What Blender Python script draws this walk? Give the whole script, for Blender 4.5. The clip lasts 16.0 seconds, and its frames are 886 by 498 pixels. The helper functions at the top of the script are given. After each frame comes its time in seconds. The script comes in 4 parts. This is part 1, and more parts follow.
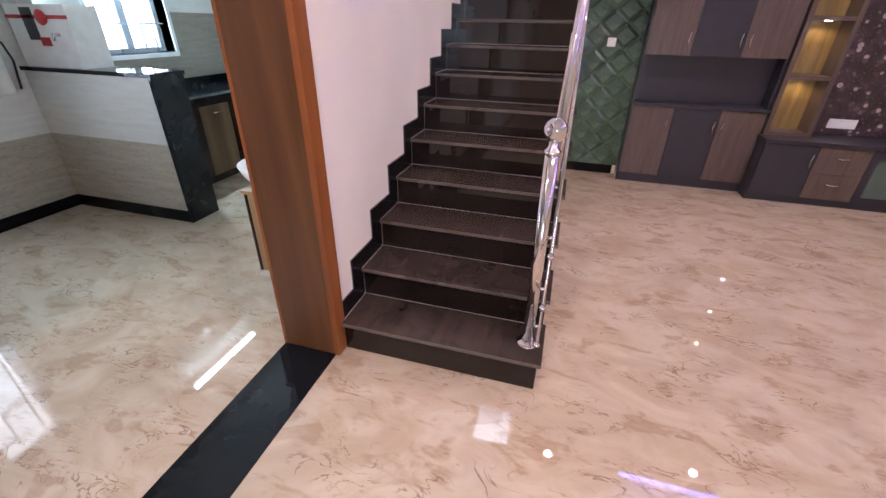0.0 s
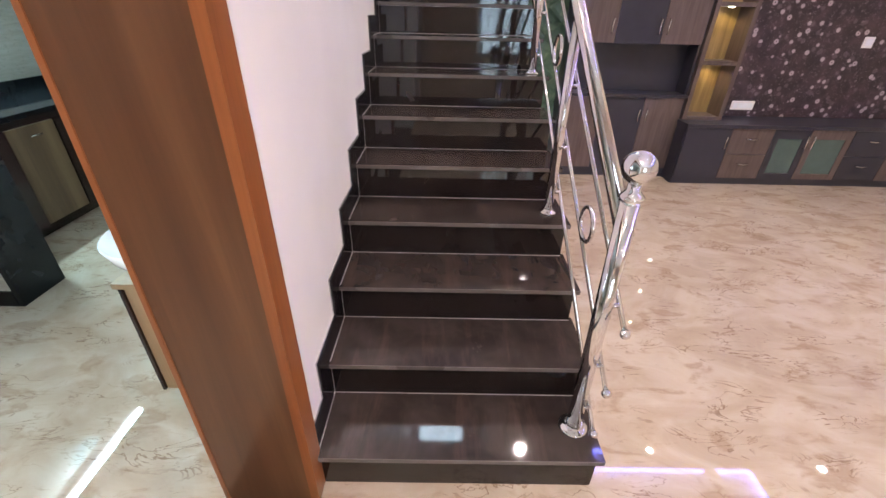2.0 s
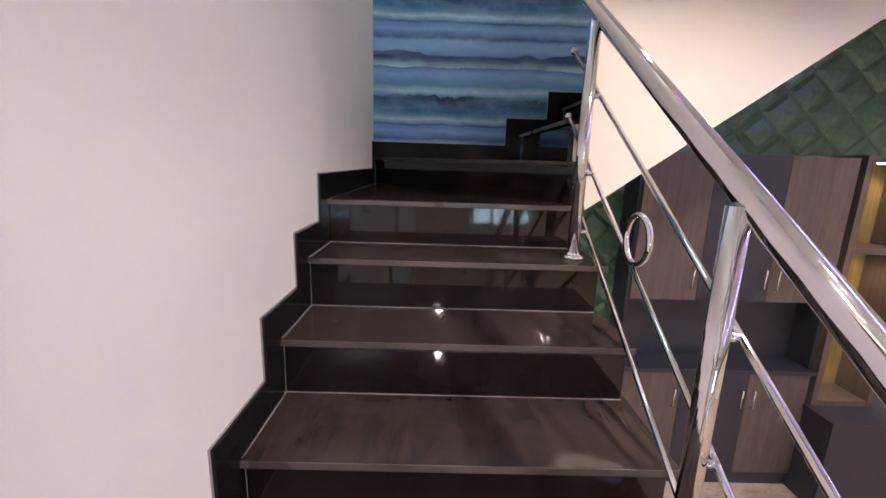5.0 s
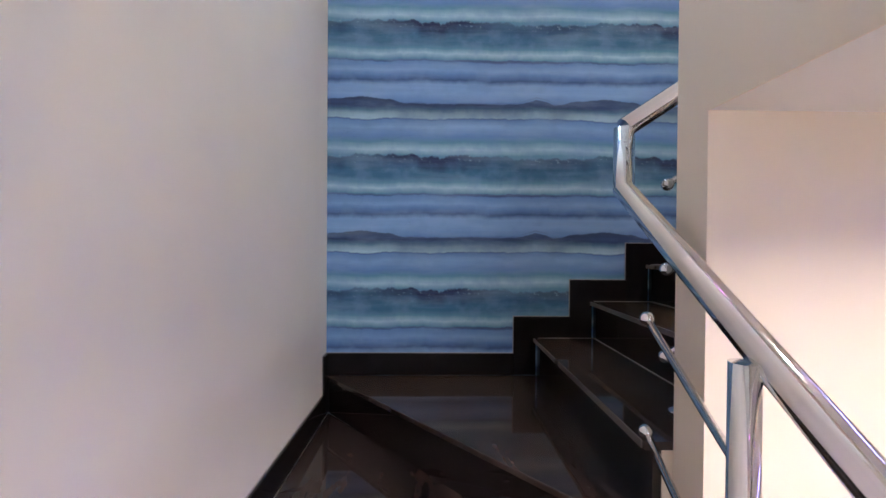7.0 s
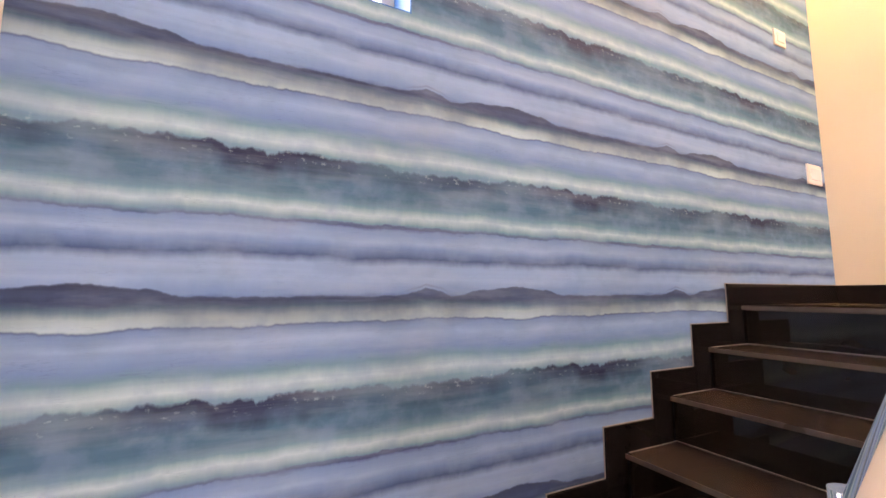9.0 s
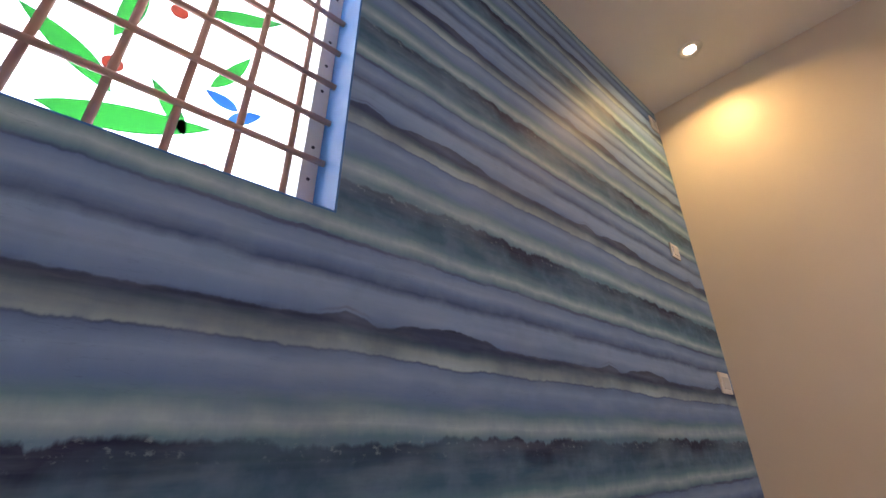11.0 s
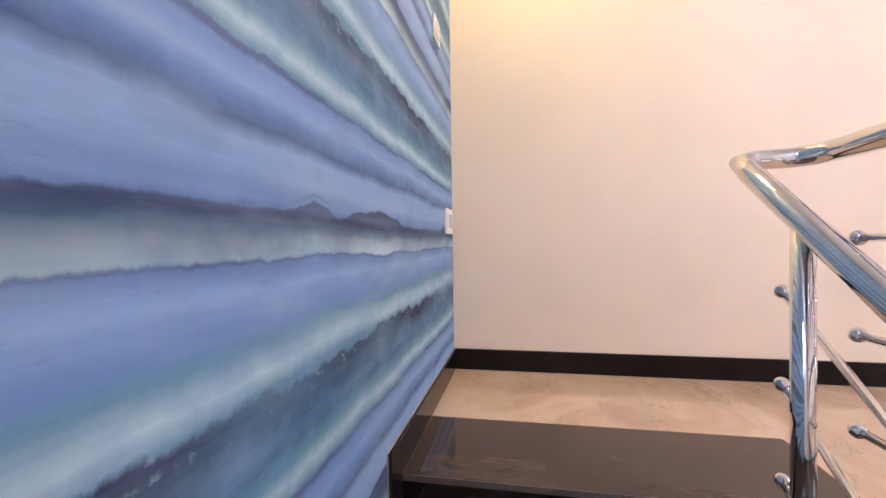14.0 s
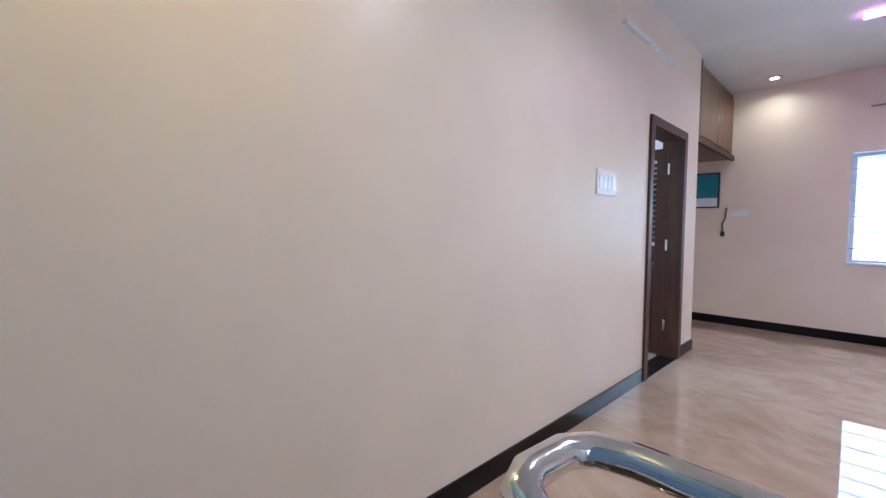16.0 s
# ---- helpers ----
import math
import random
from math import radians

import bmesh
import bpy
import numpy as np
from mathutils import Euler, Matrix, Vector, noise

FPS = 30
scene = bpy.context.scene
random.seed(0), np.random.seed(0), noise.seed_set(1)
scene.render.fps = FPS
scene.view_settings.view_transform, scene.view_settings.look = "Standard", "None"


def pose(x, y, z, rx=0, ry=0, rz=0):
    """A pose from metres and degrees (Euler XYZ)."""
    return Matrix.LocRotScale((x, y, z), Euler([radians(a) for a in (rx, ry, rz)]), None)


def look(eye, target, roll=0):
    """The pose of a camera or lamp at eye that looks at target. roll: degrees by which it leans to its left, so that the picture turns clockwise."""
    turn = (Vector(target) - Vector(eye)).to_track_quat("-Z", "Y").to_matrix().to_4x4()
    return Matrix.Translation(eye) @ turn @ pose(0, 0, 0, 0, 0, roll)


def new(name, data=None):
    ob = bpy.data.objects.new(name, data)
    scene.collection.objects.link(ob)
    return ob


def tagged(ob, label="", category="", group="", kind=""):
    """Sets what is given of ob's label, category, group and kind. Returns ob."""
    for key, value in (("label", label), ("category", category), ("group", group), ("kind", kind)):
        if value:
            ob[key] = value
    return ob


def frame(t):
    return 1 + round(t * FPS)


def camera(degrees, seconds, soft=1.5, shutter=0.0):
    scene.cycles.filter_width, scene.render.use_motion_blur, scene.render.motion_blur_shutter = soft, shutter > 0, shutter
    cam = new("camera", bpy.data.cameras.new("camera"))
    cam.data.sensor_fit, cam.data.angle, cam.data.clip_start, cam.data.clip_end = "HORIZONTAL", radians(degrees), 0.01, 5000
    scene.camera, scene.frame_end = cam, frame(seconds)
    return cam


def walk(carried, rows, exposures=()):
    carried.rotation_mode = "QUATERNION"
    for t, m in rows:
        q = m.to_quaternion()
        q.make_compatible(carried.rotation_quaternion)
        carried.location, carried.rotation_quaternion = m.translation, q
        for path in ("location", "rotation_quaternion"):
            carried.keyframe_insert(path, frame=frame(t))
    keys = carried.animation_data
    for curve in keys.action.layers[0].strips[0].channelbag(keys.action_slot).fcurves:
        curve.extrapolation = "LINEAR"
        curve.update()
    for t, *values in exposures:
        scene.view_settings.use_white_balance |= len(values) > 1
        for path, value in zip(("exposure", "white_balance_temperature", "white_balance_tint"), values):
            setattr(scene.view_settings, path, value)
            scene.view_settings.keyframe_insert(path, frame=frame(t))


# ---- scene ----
cam = camera(94.2, 16.0)
PATH = [
    (0, (0.983, -1.501, 1.567), (0.505, 0.186, 0.605), 1.1),
    (0.5, (0.65, -1.444, 1.572), (0.401, 0.283, 0.595), 1.3),
    (1, (0.451, -1.384, 1.566), (0.355, 0.354, 0.581), 1.3),
    (1.5, (0.421, -1.208, 1.551), (0.404, 0.525, 0.551), 1.3),
    (2, (0.434, -0.899, 1.566), (0.453, 0.83, 0.56), 1.4),
    (2.5, (0.412, -0.525, 1.576), (0.453, 1.212, 0.586), 1.7),
    (3, (0.408, -0.12, 1.578), (0.467, 1.652, 0.652), 1.5),
    (3.5, (0.427, 0.25, 1.623), (0.499, 2.064, 0.784), 1.8),
    (4, (0.43, 0.52, 1.776), (0.5, 2.391, 1.073), 1.6),
    (4.5, (0.472, 0.787, 1.936), (0.529, 2.71, 1.389), 2.0),
    (5, (0.456, 1.063, 2.118), (0.483, 3.019, 1.704), 1.8),
    (7.3, (0.514, 2.147, 2.838), (0.575, 4.146, 2.835), -0.1),
    (7.5, (0.485, 2.263, 2.89), (0.645, 4.256, 2.892), -0.1),
    (8, (0.482, 2.483, 3.075), (0.846, 4.45, 3.09), -0.5),
    (8.5, (0.455, 2.641, 3.276), (1.073, 4.542, 3.341), -0.3),
    (9, (0.49, 2.798, 3.439), (1.362, 4.585, 3.657), -0.1),
    (9.6, (0.511, 2.914, 3.593), (1.564, 4.531, 4.119), -0.3),
    (11.8, (0.717, 3.255, 3.855), (1.948, 4.575, 4.715), -1.2),
    (12, (0.788, 3.313, 3.831), (2.075, 4.641, 4.593), -1.1),
    (12.5, (0.96, 3.525, 3.848), (2.435, 4.796, 4.306), -2.3),
    (13, (1.093, 3.604, 3.893), (2.736, 4.733, 4.055), -1.9),
    (13.5, (1.3, 3.624, 3.915), (3.139, 4.411, 3.937), -1.4),
    (14, (1.524, 3.615, 4.022), (3.489, 3.987, 3.994), -0.8),
    (14.5, (1.768, 3.615, 4.146), (3.767, 3.584, 4.085), -0.7),
    (15, (1.984, 3.609, 4.268), (3.914, 3.089, 4.197), -0.0),
    (15.5, (2.224, 3.585, 4.41), (3.964, 2.605, 4.294), 0.9),
    (16, (2.404, 3.502, 4.566), (3.838, 2.112, 4.467), 0.5),
]
walk(cam, [(t, look(eye, aim, roll)) for t, eye, aim, roll in PATH], [
    (0.0, 0.30, 6150, 17), (1.5, 0.53, 5950, 8), (2.5, 0.75, 5900, 3), (3.5, 0.75, 5750, 3), (4.2, 0.8, 5600, 3), (5.0, 0.6, 5900, 4),
    (7.5, 1.05, 5750, 10), (8.0, 1.35, 6600, 16), (8.5, 1.55, 7600, 23), (9.0, 1.65, 8400, 26), (9.7, 1.1, 6800, 22), (11.8, -0.5, 7700, 24), (12.0, 0.05, 7500, 26),
    (12.5, 0.82, 6700, 29), (13.0, 1.3, 6250, 22), (13.5, 1.35, 6200, 25), (14.5, 0.85, 5950, 14), (15.0, 0.68, 5750, 12), (15.5, 0.55, 5600, 10), (16.0, 0.28, 5250, 9)])


# ---- world, sun, large lights ----
world = bpy.data.worlds.new("sky")
scene.world = world
world.use_nodes = True
wn = world.node_tree
bgn = wn.nodes["Background"]
sky = wn.nodes.new("ShaderNodeTexSky")
sky.sky_type = "NISHITA"
sky.sun_disc = False
sky.sun_elevation = radians(48)
sky.sun_rotation = radians(250)
wn.links.new(sky.outputs[0], bgn.inputs[0])
bgn.inputs[1].default_value = 0.12


def lamp(name, kind, energy, color, m, size=0.1, size_y=None, spot=None, spread=None):
    d = bpy.data.lights.new(name, kind)
    d.energy, d.color = energy, color
    if kind == "AREA":
        d.shape = "RECTANGLE" if size_y else "DISK"
        d.size = size
        if size_y:
            d.size_y = size_y
        if spread:
            d.spread = radians(spread)
    elif kind == "SPOT":
        d.spot_size, d.spot_blend, d.shadow_soft_size = radians(spot), 0.6, size
    elif kind == "SUN":
        d.angle = radians(size)
    ob = new(name, d)
    ob.matrix_world = m
    return ob


LIVING, WARM2 = 16.0, (1.0, 0.81, 0.74)
WARM, FILL_NEUTRAL, DAY, VIOLET = (1.0, 0.70, 0.30), (1.0, 0.90, 0.86), (0.74, 0.89, 1.0), (0.75, 0.45, 1.0)
lamp("sun", "SUN", 2.5, (1.0, 0.95, 0.88), look((6, -14, 16), (0, 0, 0)), 0.5)

# ---- plan, in metres ----
R, T1, W, YW = 0.178, 0.2727, 1.027, 3.957      # riser, tread, flight width, stair end wall
X13, T2, X2 = 1.002, 0.271, 3.597               # second flight: first riser, tread; upper east wall
X19, Z2, ZC, ZG = X13 + 6 * 0.271, 19 * 0.178, 6.27, 3.035
PIV = 2.963                                     # inner corner of the winder, in y
WY0, WY1 = 2.80, 2.905                          # thin wall beside the second flight
XV = 1.060                                      # edge of the upper floor beside the first flight
YT = 3.72                                       # wall behind the television unit
XL, YK = -3.323, 3.601                            # outer wall of the dining side, kitchen back wall
YB, XE = -4.6, 6.2                              # far ends behind and beside the hall
H, K = 0.103, 0.106                             # skirting height, skirting step width


# ---- mesh helpers ----
def box(bm, x0, x1, y0, y1, z0, z1):
    v = [bm.verts.new(p) for p in ((x0, y0, z0), (x1, y0, z0), (x1, y1, z0), (x0, y1, z0), (x0, y0, z1), (x1, y0, z1), (x1, y1, z1), (x0, y1, z1))]
    for f in ((0, 3, 2, 1), (4, 5, 6, 7), (0, 1, 5, 4), (1, 2, 6, 5), (2, 3, 7, 6), (3, 0, 4, 7)):
        bm.faces.new([v[i] for i in f])
    return bm


def prism(bm, poly, axis, a, b):
    """A polygon in the plane across the axis, pulled from a to b."""
    def at(p, c):
        return {"x": (c, p[0], p[1]), "y": (p[0], c, p[1]), "z": (p[0], p[1], c)}[axis]
    lo, hi = [bm.verts.new(at(p, a)) for p in poly], [bm.verts.new(at(p, b)) for p in poly]
    n = len(poly)
    fs = [bm.faces.new(lo), bm.faces.new(hi)]
    for i in range(n):
        fs.append(bm.faces.new((lo[i], lo[(i + 1) % n], hi[(i + 1) % n], hi[i])))
    bmesh.ops.recalc_face_normals(bm, faces=fs)
    return bm


def tube(bm, pts, r, seg=16, caps=True):
    """A round bar along a line of points, mitred at the bends."""
    pts = [Vector(p) for p in pts]
    rings, u = [], None
    for i, p in enumerate(pts):
        a = (p - pts[i - 1]).normalized() if i else None
        b = (pts[i + 1] - p).normalized() if i < len(pts) - 1 else None
        d = (a + b).normalized() if a and b else (a or b)
        k = 1 / max(0.35, d.dot(a or b))
        if u is None:
            u = d.cross(Vector((0, 0, 1)) if abs(d.z) < 0.95 else Vector((0, 1, 0)))
        else:
            u = u - d * u.dot(d)
        u = u.normalized()
        w = u.cross(d).normalized()
        side = (a.cross(b) if a and b else Vector((0, 0, 0)))
        bend = side.cross(d).normalized() if side.length > 1e-4 else None
        ring = []
        for j in range(seg):
            o = (u * math.cos(2 * math.pi * j / seg) + w * math.sin(2 * math.pi * j / seg)) * r
            if bend:
                o += bend * o.dot(bend) * (k - 1)
            ring.append(bm.verts.new(p + o))
        rings.append(ring)
    for a, b in zip(rings, rings[1:]):
        for j in range(seg):
            bm.faces.new((a[j], a[(j + 1) % seg], b[(j + 1) % seg], b[j])).smooth = True
    if caps:
        bm.faces.new(rings[0][::-1])
        bm.faces.new(rings[-1])
    bmesh.ops.recalc_face_normals(bm, faces=bm.faces[:])
    return bm


def lathe(bm, profile, at=(0, 0, 0), seg=24):
    """A turned shape about z from (radius, height) pairs."""
    rings = []
    for r, z in profile:
        rings.append([bm.verts.new((at[0] + r * math.cos(2 * math.pi * j / seg), at[1] + r * math.sin(2 * math.pi * j / seg), at[2] + z)) for j in range(seg)])
    fs = []
    for a, b in zip(rings, rings[1:]):
        for j in range(seg):
            f = bm.faces.new((a[j], a[(j + 1) % seg], b[(j + 1) % seg], b[j]))
            f.smooth = True
            fs.append(f)
    fs += [bm.faces.new(rings[0][::-1]), bm.faces.new(rings[-1])]
    bmesh.ops.recalc_face_normals(bm, faces=fs)
    return bm


def ball(bm, c, r):
    n = 10
    return lathe(bm, [(max(0.0006, r * math.sin(math.pi * i / n)), -r * math.cos(math.pi * i / n)) for i in range(n + 1)], c, 20)


def ring(bm, c, big, small, normal="x"):
    seg, sub = 36, 10
    vs = []
    for i in range(seg):
        a = 2 * math.pi * i / seg
        row = []
        for j in range(sub):
            b = 2 * math.pi * j / sub
            q, h = big + small * math.cos(b), small * math.sin(b)
            u, v = q * math.cos(a), q * math.sin(a)
            o = (h, u, v) if normal == "x" else (u, h, v)
            row.append(bm.verts.new((c[0] + o[0], c[1] + o[1], c[2] + o[2])))
        vs.append(row)
    for i in range(seg):
        for j in range(sub):
            bm.faces.new((vs[i][j], vs[(i + 1) % seg][j], vs[(i + 1) % seg][(j + 1) % sub], vs[i][(j + 1) % sub])).smooth = True
    bmesh.ops.recalc_face_normals(bm, faces=bm.faces[:])
    return bm


def soften(bm, w=0.003, seg=2):
    es = [e for e in bm.edges if len(e.link_faces) == 2 and e.calc_face_angle(0) > 0.6]
    bmesh.ops.bevel(bm, geom=es, offset=w, segments=seg, affect="EDGES", profile=0.5)
    return bm


def mesh(name, bm, mat):
    me = bpy.data.meshes.new(name)
    bm.to_mesh(me)
    bm.free()
    for m in (mat if isinstance(mat, (list, tuple)) else [mat]):
        me.materials.append(m)
    return me


def part(name, bm, mat, parent, label=""):
    ob = new(name, mesh(name, bm, mat))
    ob.parent = parent
    if parent.type == "EMPTY":
        ob.matrix_parent_inverse = parent.matrix_basis.inverted()
    if label:
        ob["label"] = label
    return ob


def thing(name, label, category, group="", at=(0, 0, 0)):
    ob = new(name)
    ob.empty_display_size = 0.05
    ob.matrix_basis = Matrix.Translation(at)
    return tagged(ob, label, category, group)


def solid(name, bm, mat, label, category, kind="", group=""):
    return tagged(new(name, mesh(name, bm, mat)), label, category, group, kind)


def B(*a):
    return box(bmesh.new(), *a)


def SB(*a, w=0.004):
    return soften(B(*a), w)


# ---- materials ----
class Mat:
    def __init__(self, name, rough=0.5, metal=0.0, spec=0.5):
        self.m = bpy.data.materials.new(name)
        self.m.use_nodes = True
        self.t = self.m.node_tree
        self.b = self.t.nodes["Principled BSDF"]
        self.b.inputs["Roughness"].default_value = rough
        self.b.inputs["Metallic"].default_value = metal
        self.b.inputs["Specular IOR Level"].default_value = spec
        self.co = self.n("ShaderNodeTexCoord").outputs["Object"]

    def n(self, kind, **kw):
        nd = self.t.nodes.new(kind)
        for k, v in kw.items():
            if isinstance(k, str) and k in nd.inputs:
                nd.inputs[k].default_value = v
        return nd

    def link(self, a, b):
        self.t.links.new(a, b)

    def map(self, scale=(1, 1, 1), rot=(0, 0, 0), loc=(0, 0, 0), src=None):
        nd = self.n("ShaderNodeMapping")
        nd.inputs["Scale"].default_value = scale
        nd.inputs["Rotation"].default_value = rot
        nd.inputs["Location"].default_value = loc
        self.link(src or self.co, nd.inputs["Vector"])
        return nd.outputs[0]

    def noise(self, vec, scale, detail=4, rough=0.55, dist=0.0):
        nd = self.n("ShaderNodeTexNoise", Scale=scale, Detail=detail, Roughness=rough, Distortion=dist)
        self.link(vec, nd.inputs["Vector"])
        return nd.outputs["Fac"]

    def ramp(self, fac, stops, mode="LINEAR"):
        nd = self.n("ShaderNodeValToRGB")
        nd.color_ramp.interpolation = mode
        el = nd.color_ramp.elements
        while len(el) < len(stops):
            el.new(0.5)
        for e, (p, c) in zip(el, stops):
            e.position = p
            e.color = (*(c if isinstance(c, (tuple, list)) else (c, c, c)), 1)
        self.link(fac, nd.inputs[0])
        return nd.outputs[0]

    def mix(self, fac, a, b, mode="MIX"):
        nd = self.t.nodes.new("ShaderNodeMix")
        nd.data_type, nd.blend_type = "RGBA", mode
        for sock, v in ((nd.inputs[0], fac), (nd.inputs[6], a), (nd.inputs[7], b)):
            if hasattr(v, "is_linked"):
                self.link(v, sock)
            elif isinstance(v, (int, float)):
                sock.default_value = v if sock.type == "VALUE" else (v, v, v, 1)
            else:
                sock.default_value = (*v, 1)
        return nd.outputs[2]

    def math(self, op, a, b=0.0, c=0.0):
        nd = self.t.nodes.new("ShaderNodeMath")
        nd.operation = op
        for sock, v in zip(nd.inputs, (a, b, c)):
            if hasattr(v, "is_linked"):
                self.link(v, sock)
            else:
                sock.default_value = v
        return nd.outputs[0]

    def color(self, c):
        s = self.b.inputs["Base Color"]
        if hasattr(c, "is_linked"):
            self.link(c, s)
        else:
            s.default_value = (*c, 1)
        return self

    def rough(self, r):
        self.link(r, self.b.inputs["Roughness"])
        return self

    def bump(self, h, strength=0.2, dist=0.002):
        nd = self.n("ShaderNodeBump", Strength=strength, Distance=dist)
        self.link(h, nd.inputs["Height"])
        self.link(nd.outputs[0], self.b.inputs["Normal"])
        return self


def paint(name, c, rough=0.45, var=0.05):
    m = Mat(name, rough)
    big, fine = m.noise(m.co, 1.3, 3), m.noise(m.co, 160, 2)
    lo, hi = tuple(x * (1 - var) for x in c), tuple(min(1, x * (1 + var)) for x in c)
    m.color(m.ramp(big, [(0.3, lo), (0.7, hi)]))
    m.rough(m.ramp(m.noise(m.co, 4, 3), [(0.3, rough * 0.85), (0.7, min(1, rough * 1.15))]))
    m.bump(m.math("ADD", fine, m.math("MULTIPLY", m.noise(m.co, 9, 2), 0.7)), 0.12, 0.001)
    return m.m


def make_marble(name="marble floor", strength=1.0, ior=1.5, tone=(1.0, 1.0, 1.0), swirl=1.6, octaves=6):
    m = Mat(name, 0.06)
    m.b.inputs["IOR"].default_value = ior
    warp = m.map((1.0, swirl, 1.0), (0, 0, 0.5))
    n1 = m.noise(warp, 1.8, octaves, 0.6, 1.6)
    base = m.ramp(n1, [(0.28, (0.40, 0.315, 0.24)), (0.45, (0.46, 0.375, 0.29)), (0.62, (0.53, 0.45, 0.365)), (0.8, (0.43, 0.35, 0.275))])
    n2 = m.noise(m.map((2.2, 4.2, 1), (0, 0, 0.35), (7, 3, 0)), 1.6, 3, 0.5, 0.6)
    blot = m.ramp(m.math("ADD", n2, m.math("MULTIPLY", m.math("SUBTRACT", m.noise(m.map((1, 2.2, 1), (0, 0, 0.5)), 9, 4, 0.6, 1.2), 0.5), 0.30)), [(0.57, 0.0), (0.66, 1.0), (0.80, 0.55)])
    base = m.mix(m.math("MULTIPLY", blot, 0.55 * strength), base, (0.30, 0.205, 0.135))
    pale = m.ramp(m.noise(m.map((1.6, 2.8, 1), (0, 0, 0.2), (1, 5, 0)), 1.4, 4, 0.55, 0.8), [(0.55, 0.0), (0.63, 1.0)])
    base = m.mix(m.math("MULTIPLY", pale, 0.35 * strength), base, (0.57, 0.49, 0.40))
    n3 = m.noise(m.map((1, 2.4, 1), (0, 0, 0.5), (2, 9, 0)), 3.4, 3, 0.55, 2.2)
    vein = m.ramp(n3, [(0.478, 0.0), (0.497, 1.0), (0.503, 1.0), (0.522, 0.0)])
    gate = m.ramp(m.noise(m.map((1, 1.8, 1), (0, 0, 0.3), (3, 3, 0)), 3.2, 3), [(0.48, 0.0), (0.60, 1.0)])
    base = m.mix(m.math("MULTIPLY", m.math("MULTIPLY", vein, gate), 0.75 * strength), base, (0.20, 0.125, 0.08))
    dash = m.ramp(m.noise(m.map((4, 11, 1), (0, 0, 0.6), (5, 1, 0)), 1.5, 2, 0.5), [(0.70, 0.0), (0.76, 1.0)])
    base = m.mix(m.math("MULTIPLY", dash, 0.5 * strength), base, (0.22, 0.15, 0.10))
    m.color(m.mix(1.0, base, tone, "MULTIPLY"))
    m.rough(m.ramp(m.noise(m.co, 6, 3), [(0.3, 0.012), (0.75, 0.030)]))
    return m.m


def make_granite(name, c, rough_lo, rough_hi, dust, smears=False, spec=0.5):
    m = Mat(name, 0.15, 0.0, spec)
    sp = m.noise(m.co, 14, 1, 0.4)
    base = m.ramp(sp, [(0.35, tuple(x * 0.92 for x in c)), (0.6, c), (0.8, tuple(min(1, x * 1.15) for x in c))])
    d = m.ramp(m.noise(m.map((1, 1, 1)), 5, 3, 0.55, 0.8), [(0.35, 0.0), (0.8, 1.0)])
    base = m.mix(m.math("MULTIPLY", d, dust), base, (0.22, 0.17, 0.15))
    if smears:
        sm = m.ramp(m.noise(m.map((16, 2.2, 2)), 1.0, 5, 0.65, 0.4), [(0.5, 0.0), (0.78, 1.0)])
        base = m.mix(m.math("MULTIPLY", sm, 0.22), base, (0.17, 0.10, 0.075))
        scuff = m.ramp(m.noise(m.map((7, 5, 5)), 1.3, 4, 0.6), [(0.70, 0.0), (0.78, 1.0)])
        base = m.mix(m.math("MULTIPLY", scuff, 0.2), base, (0.30, 0.25, 0.23))
    m.color(base)
    m.rough(m.ramp(m.noise(m.co, 5, 2, 0.5), [(0.3, rough_lo), (0.75, rough_hi)]))
    return m.m


def make_steel():
    m = Mat("polished steel", 0.07, 1.0)
    m.color((0.72, 0.71, 0.70))
    m.rough(m.ramp(m.noise(m.map((1, 1, 12)), 30, 3), [(0.3, 0.04), (0.8, 0.12)]))
    return m.m


def make_wood(name, dark, mid, light, axis="z", scale=1.0, rough=0.35):
    m = Mat(name, rough)
    s = {"z": (9, 9, 0.7), "x": (0.7, 9, 9), "y": (9, 0.7, 9)}[axis]
    v = m.map(tuple(q * scale for q in s))
    n1 = m.noise(v, 1.0, 5, 0.6, 0.6)
    n2 = m.noise(m.map(tuple(q * scale * 6 for q in s)), 1.0, 4, 0.6)
    big = m.noise(m.co, 1.6, 2)
    base = m.ramp(n1, [(0.3, dark), (0.5, mid), (0.72, light)])
    base = m.mix(m.math("MULTIPLY", m.ramp(n2, [(0.45, 0.0), (0.75, 1.0)]), 0.35), base, dark)
    base = m.mix(m.math("MULTIPLY", big, 0.25), base, dark)
    m.color(base)
    m.bump(n2, 0.08, 0.0008)
    return m.m


